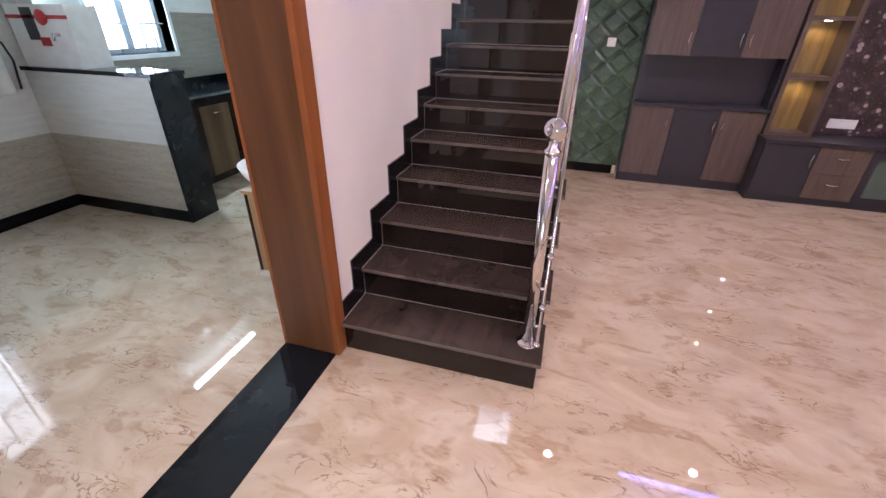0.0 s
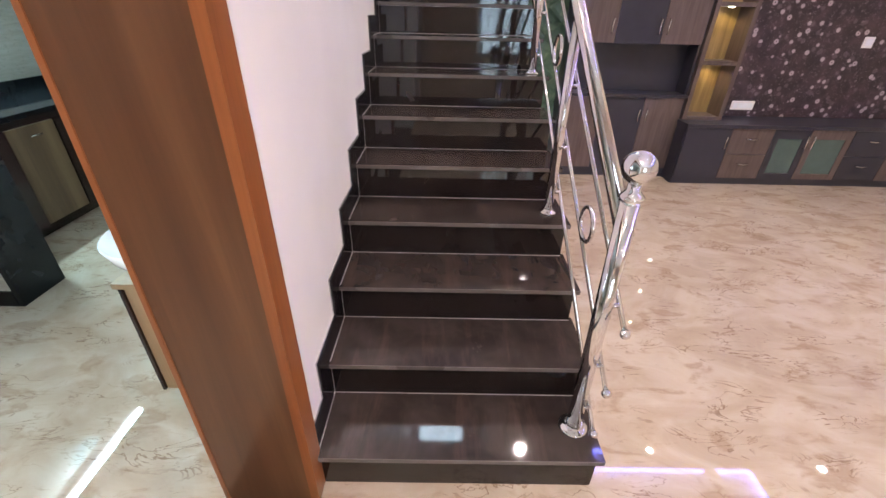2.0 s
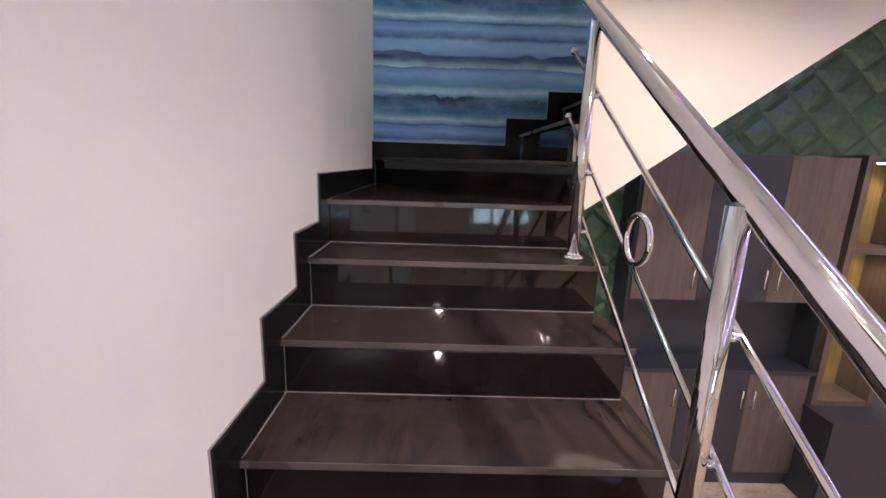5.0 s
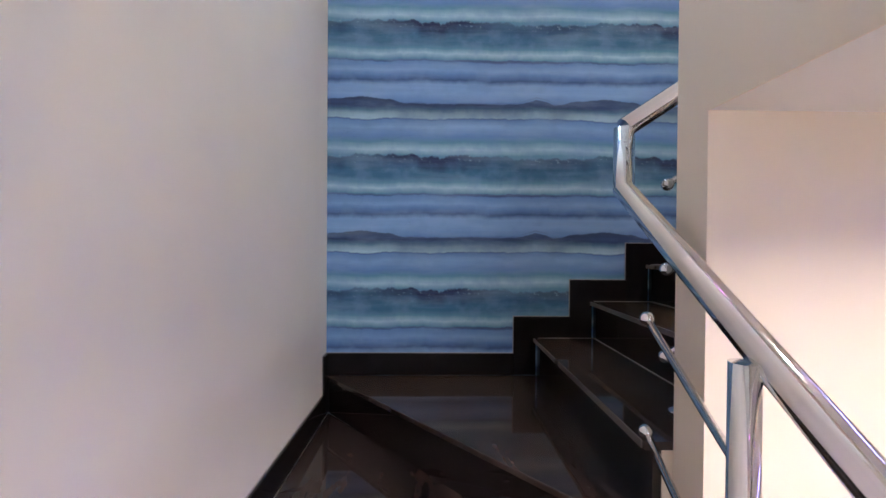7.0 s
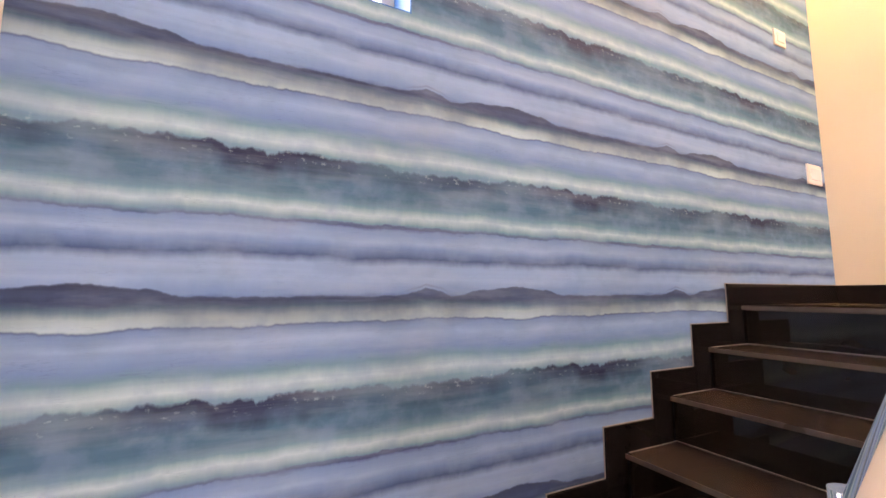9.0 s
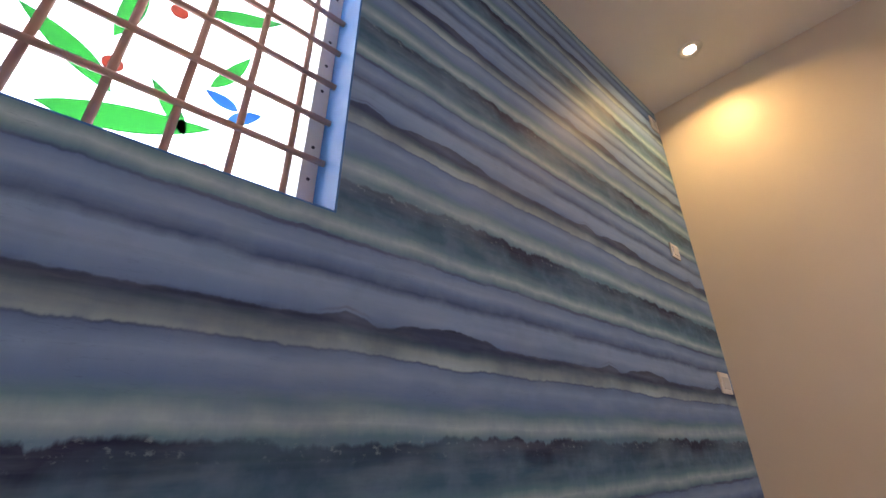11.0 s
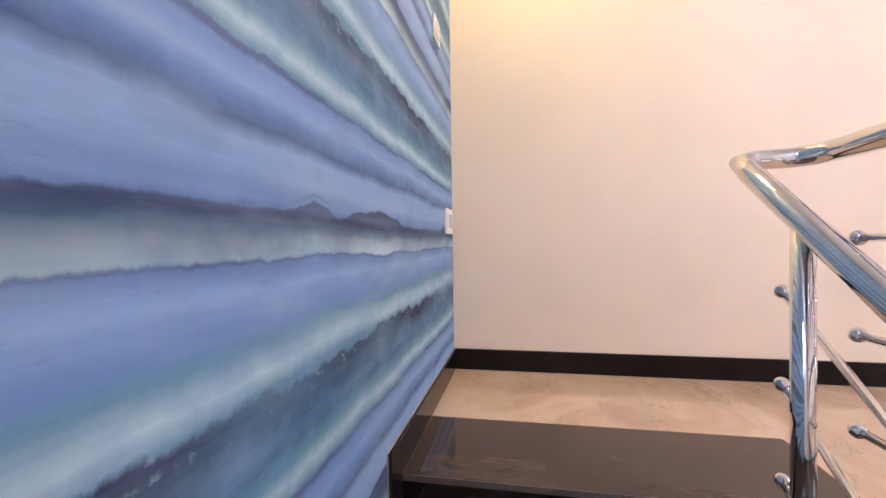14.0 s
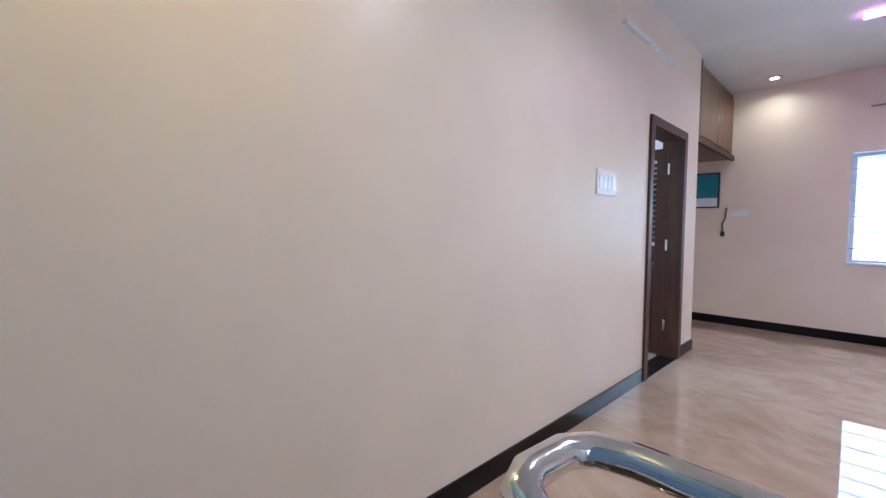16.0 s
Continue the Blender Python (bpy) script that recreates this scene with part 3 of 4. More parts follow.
# skirtings on the flat floors
bm = B(XL, XL + 0.012, YB, 1.024, 0, H)
box(bm, XL + 0.012, -2.029, 1.024, 1.036, 0, H)
solid("baseboard_dining", bm, SKIRT, "black granite skirting on the dining wall", "baseboard", S)
solid("baseboard_tv", B(W, 1.6, YT - 0.012, YT, 0, H), SKIRT, "black granite skirting under the green tiles", "baseboard", S)
bm = B(X2 - 0.012, X2, DY1, YW - 0.012, Z2, Z2 + H)
box(bm, X2 - 0.012, X2, -1.12, DY0, Z2, Z2 + H)
box(bm, X2 - 0.012, X2 + 0.15, -1.132, -1.12, Z2, Z2 + H)
solid("baseboard_east", bm, SKIRT, "dark granite skirting of the landing wall", "baseboard", S)
bm = B(0, 4.35, FY, FY + 0.012, Z2, Z2 + H)
solid("baseboard_south", bm, SKIRT, "dark granite skirting of the far wall", "baseboard", S)
solid("threshold", B(-0.318, -0.008, -2.7, -0.06, 0.0, 0.004), BLACK, "polished black granite threshold strip in the floor", "threshold", S)
bm = B(XV - 0.012, X19 - 0.012, WY0 - 0.03, WY1 + 0.012, Z2 - 0.012, Z2 + 0.014)
box(bm, XV - 0.012, XV + 0.14, 0.3, WY0 - 0.03, Z2 - 0.012, Z2 + 0.014)
solid("floor_edging", soften(bm, 0.004), TREAD, "dark granite edging round the stair opening", "edging", S)

# ---- staircase ----
stairs = thing("staircase", "dark brown granite staircase with winder steps", "stairs")


def poly_slab(poly, z0, z1, w=0.004):
    return soften(prism(bmesh.new(), poly, "z", z0, z1), w)


# body under the treads
pts = [(0.034, 0)]
for i in range(1, 12):
    pts += [((i - 1) * T1 + 0.034, (i - 1) * R), ((i - 1) * T1 + 0.034, i * R - 0.02)]
pts = pts[1:] + [(YW, 11 * R - 0.02), (YW, 0)]
part("flight_body", prism(bmesh.new(), pts, "x", 0.0, W - 0.012), WHITE, stairs, "white plastered side of the lower flight")
pts = []
for i in range(13, 20):
    x = X13 + (i - 13) * T2 + 0.034
    pts += [(x, (i - 1) * R - (0.02 if i > 13 else 0)), (x, i * R - 0.02)]
pts += [(X19 + 0.05, 19 * R - 0.02), (X19 + 0.05, soffit(X19 + 0.05)), (X13 + 0.034, soffit(X13 + 0.034))]
part("flight_body", prism(bmesh.new(), pts, "y", WY1 + 0.002, YW), CREAM, stairs, "cream soffit of the upper flight")

def joint(*a):
    part("joint_line", B(*a), GROUT, stairs)


for i in range(1, 11):
    y = (i - 1) * T1
    part("tread", SB(0.012, W + 0.018, y - 0.008, y + T1 + 0.032, i * R - 0.02, i * R), TREAD, stairs)
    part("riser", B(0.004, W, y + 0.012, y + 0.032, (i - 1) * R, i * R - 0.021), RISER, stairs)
    part("nosing", soften(B(0.012, W + 0.016, y - 0.0115, y - 0.0075, i * R - 0.018, i * R - 0.0005), 0.001, 1), NOSE, stairs, "worn paler nosing edge")
    joint(0.012, W, y + T1 + 0.0095, y + T1 + 0.0125, i * R, i * R + 0.0025)
    joint(0.0125, 0.0150, y + 0.01, y + T1 + 0.010, i * R, i * R + 0.002)
    joint(0.0118, 0.0135, y + 0.0098, y + 0.0118, (i - 1) * R, i * R - 0.021)
y = 10 * T1
part("nosing", soften(B(0.012, W + 0.016, y - 0.0115, y - 0.0075, 11 * R - 0.018, 11 * R - 0.0005), 0.001, 1), NOSE, stairs)
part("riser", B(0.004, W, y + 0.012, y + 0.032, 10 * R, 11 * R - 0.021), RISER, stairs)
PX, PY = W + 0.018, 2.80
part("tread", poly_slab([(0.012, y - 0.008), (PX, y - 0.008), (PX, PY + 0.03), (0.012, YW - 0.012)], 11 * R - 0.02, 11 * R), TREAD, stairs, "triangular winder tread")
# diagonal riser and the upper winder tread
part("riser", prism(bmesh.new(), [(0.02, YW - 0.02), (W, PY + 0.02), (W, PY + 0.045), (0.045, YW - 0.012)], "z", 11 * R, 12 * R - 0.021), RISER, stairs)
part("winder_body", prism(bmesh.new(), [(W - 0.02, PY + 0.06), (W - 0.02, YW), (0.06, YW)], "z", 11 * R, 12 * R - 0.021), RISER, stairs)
part("tread", poly_slab([(PX - 0.02, PY + 0.0), (PX, PY + 0.0), (PX, PIV), (X13 + 0.032, PIV), (X13 + 0.032, YW - 0.012), (0.012, YW - 0.012), (0.012, YW - 0.03)], 12 * R - 0.02, 12 * R, 0.003), TREAD, stairs, "triangular winder tread against the papered wall")
for i in range(13, 20):
    x = X13 + (i - 13) * T2
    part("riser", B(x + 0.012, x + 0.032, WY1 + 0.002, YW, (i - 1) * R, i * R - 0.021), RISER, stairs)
    if i < 19:
        part("tread", SB(x - 0.008, x + T2 + 0.032, WY1 + 0.002, YW - 0.012, i * R - 0.02, i * R), TREAD, stairs)
        joint(x + T2 + 0.0095, x + T2 + 0.0125, WY1 + 0.01, YW - 0.012, i * R, i * R + 0.0025)
        joint(x + 0.01, x + T2 + 0.01, YW - 0.0150, YW - 0.0125, i * R, i * R + 0.002)
    part("nosing", soften(B(x - 0.0115, x - 0.0075, WY1 + 0.01, YW - 0.012, i * R - 0.018, i * R - 0.0005), 0.001, 1), NOSE, stairs)
part("top_tread", SB(X19 - 0.008, X19 + 0.38, WY0 + 0.002, YW - 0.012, Z2 - 0.02, Z2), TREAD, stairs, "wide dark granite strip at the top step")

# stepped skirting on both walls
for i in range(1, 12):
    a, b = (i - 1) * T1, i * T1
    if i == 1:
        poly = [(a, 0), (a, R), (b - K, R), (b - K, R + H), (0.02, R + H), (0.02 - 0.02, R + H - 0.03)]
        poly = [(0.0, R), (b - K, R), (b - K, R + H), (0.0, R + H)]
    elif i == 11:
        poly = [(a - K, (i - 1) * R), (a, (i - 1) * R), (a, i * R), (YW - 0.012, i * R), (YW - 0.012, i * R + H), (a - K, i * R + H)]
    else:
        poly = [(a - K, (i - 1) * R), (a, (i - 1) * R), (a, i * R), (b - K, i * R), (b - K, i * R + H), (a - K, i * R + H)]
    part("skirting", soften(prism(bmesh.new(), poly, "x", 0.0, 0.012), 0.0015, 1), SKIRT, stairs)
    top = i * R + H
    joint(0.0, 0.004, max(0.0, a - K), (YW - 0.012 if i == 11 else b - K), top, top + 0.003)
    if i > 1:
        joint(0.0, 0.004, a - K - 0.003, a - K, top - R, top + 0.003)
part("skirting", soften(prism(bmesh.new(), [(YW - 0.075, 11 * R + H), (YW - 0.012, 11 * R + H), (YW - 0.012, 12 * R + H), (YW - 0.075, 12 * R + H)], "x", 0.0, 0.012), 0.0015, 1), SKIRT, stairs)
joint(0.0, 0.004, YW - 0.078, YW - 0.075, 11 * R + H, 12 * R + H + 0.003)
joint(0.0, 0.004, YW - 0.075, YW - 0.012, 12 * R + H, 12 * R + H + 0.003)
for i in range(12, 20):
    a, b = X13 + (i - 13) * T2, X13 + (i - 12) * T2
    z = i * R
    if i == 12:
        poly = [(0.0, z - R), (0.06, z - R), (0.06, z), (b - K, z), (b - K, z + H), (0.0, z + H)]
    else:
        end = X2 if i == 19 else b - K
        poly = [(a - K, z - R), (a, z - R), (a, z), (end, z), (end, z + H), (a - K, z + H)]
    part("skirting", soften(prism(bmesh.new(), poly, "y", YW - 0.012, YW), 0.0015, 1), SKIRT, stairs)
    joint(0.0 if i == 12 else a - K, X2 if i == 19 else b - K, YW - 0.004, YW, z + H, z + H + 0.003)
    if i > 12:
        joint(a - K - 0.003, a - K, YW - 0.004, YW, z + H - R, z + H + 0.003)

# ---- handrails ----
RX = 0.965                                      # line of the lower rail


def rail_z(y):
    return 2.152 + 0.653 * (y - 1.865)


def rail_z2(x):
    return 3.068 + 0.654 * (x - 0.962)


def flange(bm, x, y, z):
    return lathe(bm, [(0.041, 0), (0.042, 0.005), (0.038, 0.010), (0.030, 0.013), (0.0255, 0.015), (0.025, 0.022)], (x, y, z), 24)


def post(parent, x, y, z0, z1, r=0.0215):
    part("post", tube(bmesh.new(), [(x, y, z0 + 0.004), (x, y, z1)], r, 20), STEEL, parent)
    part("post_flange", flange(bmesh.new(), x, y, z0), STEEL, parent)


def rod(parent, p, q, knobs=(True, True)):
    bm = tube(bmesh.new(), [p, q], 0.0085, 12)
    for end, on in zip((p, q), knobs):
        if on:
            ball(bm, end, 0.0165)
    part("rod", bm, STEEL, parent)


lower = thing("stair_railing", "polished steel railing of the lower flight", "railing", at=(RX, 0.13, R))
nz = 1.126
bm = tube(bmesh.new(), [(RX, 0.137, R + 0.02), (RX - 0.012, 0.137, nz)], 0.0275, 24)
part("newel_post", bm, STEEL, lower)
bm = flange(bmesh.new(), RX, 0.137, R)
bmesh.ops.scale(bm, vec=(1.35, 1.35, 1.2), verts=bm.verts, space=Matrix.Translation((-RX, -0.137, -R)))
part("newel_flange", bm, STEEL, lower)
bm = lathe(bmesh.new(), [(0.0275, 0), (0.033, 0.004), (0.033, 0.015), (0.027, 0.021), (0.019, 0.031), (0.017, 0.055)], (RX - 0.012, 0.137, nz), 24)
ball(bm, (RX - 0.012, 0.137, nz + 0.094), 0.046)
part("newel_ball", bm, STEEL, lower, "round polished steel finial")
part("handrail", tube(bmesh.new(), [(RX, 0.14, rail_z(0.14) - 0.01), (1.002, 3.042, 2.908), (1.002, 3.042, 3.066)], 0.026, 24), STEEL, lower)
POSTS = [(0.95, 4), (1.755, 7), (2.57, 10)]
for y, i in POSTS:
    post(lower, RX, y, i * R, rail_z(y) - 0.02)
for off in (-0.256, -0.52, -0.735):
    y0, y1 = 0.06, 2.93
    rod(lower, (RX + 0.044, y0, rail_z(y0) + off), (RX + 0.044, y1, rail_z(y1) + off))
    for y in [0.137] + [q for q, _ in POSTS]:
        part("clip", tube(bmesh.new(), [(RX + 0.015, y, rail_z(y) + off), (RX + 0.046, y, rail_z(y) + off)], 0.009, 10), STEEL, lower)
for y in (0.54, 1.38, 2.18):
    part("ring", ring(bmesh.new(), (RX + 0.044, y, rail_z(y) - 0.435), 0.068, 0.009), STEEL, lower, "decorative steel ring")

upper = thing("stair_railing", "polished steel railing of the upper flight and landing", "railing", at=(1.2, 3.06, 13 * R))
ex = 2.715
part("handrail", tube(bmesh.new(), [(1.002, 3.042, 3.066), (ex - 0.04, 3.052, rail_z2(ex) - 0.03), (ex, 3.05, 4.215), (ex + 0.008, 3.02, 4.224), (ex, 2.94, 4.226), (ex - 0.03, 2.90, 4.227), (ex - 0.09, 2.889, 4.228), (1.15, 2.889, 4.228), (1.11, 2.86, 4.228), (1.10, 2.80, 4.228), (1.10, 0.36, 4.228)], 0.026, 24), STEEL, upper)
post(upper, 1.185, 3.065, 13 * R, rail_z2(1.185) - 0.02)
post(upper, 2.475, 3.056, 18 * R, rail_z2(2.475) - 0.02)
post(upper, 2.43, 2.889, Z2 + 0.014, 4.21)
post(upper, 1.72, 2.889, Z2 + 0.014, 4.21)
post(upper, 1.10, 2.80, Z2 + 0.014, 4.21)
post(upper, 1.10, 1.6, Z2 + 0.014, 4.21)
post(upper, 1.10, 0.42, Z2 + 0.014, 4.21)
for z in (3.90, 3.682, 3.456):
    rod(upper, (1.11, 3.03, z - 0.654 * 1.499), (2.609, 3.02, z))
for z in (4.021, 3.817, 3.614):
    rod(upper, (2.534, 2.92, z), (1.14, 2.92, z))
    rod(upper, (1.13, 2.75, z), (1.13, 0.40, z), (True, True))

# ---- teak lined opening ----
jamb = thing("opening_jamb", "tall varnished teak lining of the wide opening", "door frame", at=(-0.17, -0.04, 0))
part("panel", SB(-0.312, -0.012, -0.058, -0.03, 0.004, 2.34), TEAK, jamb)
part("architrave", SB(-0.012, 0.018, -0.064, 0.020, 0.004, 2.34, w=0.005), TRIM, jamb, "orange teak corner trim")
part("architrave", SB(-0.322, -0.308, -0.062, 0.03, 0.004, 2.34, w=0.005), TRIM, jamb)
part("header", SB(-0.335, 0.012, -2.7, -0.03, 2.34, 2.37), TEAK, jamb)

# ---- green diamond tiles behind the stairs ----
green = thing("green_tile_panel", "dark green quilted diamond tiles on the wall", "wall tiles", at=(1.8, YT, 0))
part("tile_backing", prism(bmesh.new(), [(W, H), (3.36, H), (3.36, ZG - 0.004), (XS - 0.03, ZG - 0.02), (1.094, soffit(1.094) - 0.02), (W, soffit(W) - 0.02)], "y", YT - 0.004, YT), GREEN, green)
D, DH = 0.14, 0.125
dm = bmesh.new()
vs = [dm.verts.new(p) for p in ((-D + 0.006, 0, 0), (0, 0, -DH + 0.006), (D - 0.006, 0, 0), (0, 0, DH - 0.006))]
vt = [dm.verts.new((v.co.x * 0.72, -0.014, v.co.z * 0.72)) for v in vs]
vc = dm.verts.new((0, -0.018, 0))
for j in range(4):
    dm.faces.new((vs[j], vs[(j + 1) % 4], vt[(j + 1) % 4], vt[j]))
    dm.faces.new((vt[j], vt[(j + 1) % 4], vc))
bmesh.ops.recalc_face_normals(dm, faces=dm.faces[:])
dmesh = mesh("diamond_tile", dm, GREEN)
nrow = 0
for r in range(0, 24):
    for c in range(0, 9):
        x = W + 0.15 + c * 2 * D + (D if r % 2 else 0)
        z = 0.23 + r * DH
        if x > 3.25 or z > min(ZG - 0.14, soffit(x - D) - 0.1) or (x > 1.8 and z < 2.1):
            continue
        t = new("tile", dmesh)
        t.parent = green
        t.matrix_parent_inverse = green.matrix_basis.inverted()
        t.location = (x, YT - 0.004, z)


def switch_plate(name, w, h, at, facing, n, label):
    """A moulded plate with n rocker keys; facing is the outward axis."""
    t = thing(name, label, "switch", at=at)
    bm = SB(-w / 2, w / 2, -0.009, 0, -h / 2, h / 2, w=0.003)
    p = part("plate", bm, PLASTIC, t)
    p.matrix_parent_inverse = Matrix()
    for k in range(n):
        kw = (w - 0.03) / max(1, n)
        cx = -w / 2 + 0.015 + kw * (k + 0.5)
        q = part("rocker", SB(cx - kw * 0.42, cx + kw * 0.42, -0.014, -0.008, -h * 0.28, h * 0.28, w=0.002), CERAMIC, t)
        q.matrix_parent_inverse = Matrix()
    t.matrix_basis = Matrix.Translation(at) @ Matrix.Rotation({"-y": 0, "-x": -math.pi / 2, "+y": math.pi}[facing], 4, "Z")
    return t


# ---- television unit ----
def handle(parent, x, y, z, length=0.13, upright=True):
    h = length / 2
    if upright:
        pts = [(x, y, z - h), (x + 0.004, y - 0.022, z - h + 0.01), (x - 0.006, y - 0.03, z), (x + 0.004, y - 0.022, z + h - 0.01), (x, y, z + h)]
    else:
        pts = [(x - h, y, z), (x - h + 0.01, y - 0.022, z), (x, y - 0.03, z - 0.005), (x + h - 0.01, y - 0.022, z), (x + h, y, z)]
    part("handle", tube(bmesh.new(), pts, 0.0055, 10), CHROME, parent, "chrome bow handle")


FT, FB = 3.49, 3.29                             # front planes of the tall units and of the low unit
TX0, TX1 = 1.64, 2.92                           # sides of the tall cabinet
tall = thing("display_cabinet", "tall brown and charcoal laminate cabinet with an open niche", "cabinet", at=(2.25, FT, 0))
part("base_box", B(TX0, TX1, FT + 0.02, YT - 0.006, 0.0, 0.83), LAMDARK, tall)
for x in (TX0, TX1 - 0.025):
    part("side_panel", B(x, x + 0.025, FT + 0.02, YT - 0.006, 0.871, 2.21), LAMDARK, tall)
part("niche_back", B(TX0 + 0.025, TX1 - 0.025, YT - 0.03, YT - 0.008, 0.871, 1.325), LAMDARK, tall)
part("upper_box", B(TX0 + 0.025, TX1 - 0.025, FT + 0.02, YT - 0.03, 1.325, 2.21), LAMDARK, tall)
part("ledge", SB(TX0 - 0.01, TX1, FT - 0.02, YT - 0.006, 0.84, 0.868), LAMDARK, tall)
for x0, x1, mt, hx in ((TX0 + 0.015, 2.065, LAM, 2.02), (2.065, 2.505, LAMDARK, 2.465), (2.505, TX1 - 0.015, LAM, 2.545)):
    d = part("door", SB(x0 + 0.002, x1 - 0.002, FT, FT + 0.019, 0.10, 0.835, w=0.002), mt, tall)
    e = part("door", SB(x0 + 0.002, x1 - 0.002, FT, FT + 0.019, 1.325, 2.215, w=0.002), mt, tall)
    handle(d, hx, FT, 0.66)
    handle(e, hx, FT, 1.47)

shelf = thing("shelf_unit", "tall open shelf with golden lit back boards", "shelf", at=(3.15, FT, 0.65))
for x0, x1 in ((2.925, 2.965), (3.295, 3.335)):
    part("side", SB(x0, x1, FT - 0.02, YT - 0.006, 0.632, 2.23, w=0.002), LAM, shelf)
# Nothing shines through this board: its gold is in the wood colour.
part("back", B(2.965, 3.295, YT - 0.02, YT - 0.006, 0.632, 2.23), OAK, shelf, "golden board under the shelf lamps")
for z in (0.648, 1.17, 1.665, 2.21):
    part("shelf", SB(2.965, 3.295, FT - 0.015, YT - 0.02, z - 0.018, z + 0.018, w=0.002), LAM, shelf)
for k, z in enumerate((1.151, 1.646, 2.191)):
    s = thing("shelf_lamp", "small round recessed shelf lamp", "lamp", "shelf lamps", at=(3.14, YT - 0.13, z))
    part("lens", lathe(bmesh.new(), [(0.024, -0.006), (0.026, -0.003), (0.026, 0.0)], (3.14, YT - 0.13, z), 20), LED, s)
    lamp("shelf_light", "SPOT", 2.6, (1.0, 0.72, 0.36), look((3.14, YT - 0.13, z - 0.012), (3.14, YT - 0.07, z - 0.5)), 0.02, spot=140)

low = thing("tv_cabinet", "long low charcoal and brown television cabinet", "cabinet", at=(4.4, FB, 0))
part("body", B(2.905, 6.1, FB + 0.02, YT - 0.006, 0.0, 0.595), LAMDARK, low)
part("worktop", SB(2.895, 6.1, FB - 0.015, YT - 0.006, 0.597, 0.63), LAMDARK, low)
x = 2.91
for w, kind in ((0.465, "dark"), (0.43, "drawers"), (0.38, "glass"), (0.44, "glasswood"), (0.44, "drawersdark"), (0.44, "wood"), (0.44, "dark")):
    x0, x1 = x + 0.003, x + w - 0.003
    if kind in ("dark", "wood"):
        d = part("door", SB(x0, x1, FB, FB + 0.019, 0.075, 0.592, w=0.002), LAM if kind == "wood" else LAMDARK, low)
        handle(d, x1 - 0.04, FB, 0.45)
    elif kind.startswith("drawers"):
        for z0, z1 in ((0.075, 0.33), (0.335, 0.592)):
            d = part("drawer", SB(x0, x1, FB, FB + 0.019, z0, z1, w=0.002), LAMDARK if kind.endswith("dark") else LAM, low)
            handle(d, (x0 + x1) / 2, FB, (z0 + z1) / 2 + 0.03, 0.11, False)
    else:
        mt = LAM if kind == "glasswood" else LAMDARK
        bm = B(x0, x0 + 0.06, FB, FB + 0.019, 0.075, 0.592)
        box(bm, x1 - 0.06, x1, FB, FB + 0.019, 0.075, 0.592)
        box(bm, x0 + 0.06, x1 - 0.06, FB, FB + 0.019, 0.075, 0.135)
        box(bm, x0 + 0.06, x1 - 0.06, FB, FB + 0.019, 0.50, 0.592)
        d = part("door", bm, mt, low)
        part("door_glass", B(x0 + 0.06, x1 - 0.06, FB + 0.008, FB + 0.013, 0.135, 0.50), GLASSGREEN, d, "greenish glass pane")
        handle(d, (x1 - 0.03) if kind == "glass" else (x0 + 0.03), FB, 0.47)
    x += w

panel = solid("floral_panel", B(3.336, 5.3, YT - 0.02, YT - 0.002, 0.632, 2.6), FLORAL, "dark plum floral printed wall panel", "wall panel")
switch_plate("socket_plate", 0.24, 0.09, (3.655, YT - 0.021, 0.745), "-y", 4, "long white socket plate on the floral panel")
switch_plate("switch_plate", 0.10, 0.10, (4.68, YT - 0.021, 1.37), "-y", 1, "white switch plate on the floral panel")
switch_plate("switch_plate", 0.085, 0.085, (1.328, YT - 0.03, 1.42), "-y", 2, "white switch plate on the green tiles")

# ---- dining side: half wall, kitchen counters, basin ----
half = thing("half_wall", "tiled half wall with a black granite end", "partition", at=(-2.628, 1.18, 0))
part("tile_low", B(XL, -2.026, 1.036, 1.314, 0, 0.67), TILE_LO, half, "speckled beige stone tiles")
part("tile_high", B(XL, -2.026, 1.038, 1.314, 0.67, 1.175), TILE_HI, half, "pale stone tiles")
part("end_slab", SB(-2.026, -1.998, 1.026, 1.323, 0, 1.175, w=0.003), BLACK, half, "polished black granite end slab")
part("top_slab", SB(XL, -1.991, 1.017, 1.333, 1.175, 1.205, w=0.004), BLACK, half, "polished black granite top")

ap = thing("water_purifier", "white water purifier tied with a red ribbon", "appliance", at=(-2.954, 1.18, 1.205))
part("body", soften(B(-3.279, -2.656, 1.055, 1.294, 1.206, 1.64), 0.035, 4), PLASTIC, ap)
part("ribbon", SB(-3.284, -2.652, 1.048, 1.055, 1.545, 1.57, w=0.002), RED, ap, "red ribbon band")
part("rosette", lathe(bmesh.new(), [(0.05, -0.012), (0.055, 0.0), (0.03, 0.012), (0.005, 0.016)], (0, 0, 0), 18), RED, ap, "red ribbon rosette").matrix_basis = Matrix.Translation((-2.907, 1.041, 1.555)) @ Matrix.Rotation(math.pi / 2, 4, "X")
part("panel", SB(-3.112, -3.0, 1.048, 1.056, 1.40, 1.62, w=0.003), LAMDARK, ap, "dark display panel")
part("badge", SB(-3.0, -2.907, 1.046, 1.056, 1.36, 1.42, w=0.003), RED, ap, "red badge")
part("tap", tube(bmesh.new(), [(-2.796, 1.055, 1.44), (-2.796, 1.017, 1.44), (-2.796, 1.007, 1.40)], 0.011, 12), CHROME, ap)
pp = thing("water_filter", "white cylindrical water filter with a pipe on the wall", "water filter", at=(XL + 0.08, 0.797, 1.1))
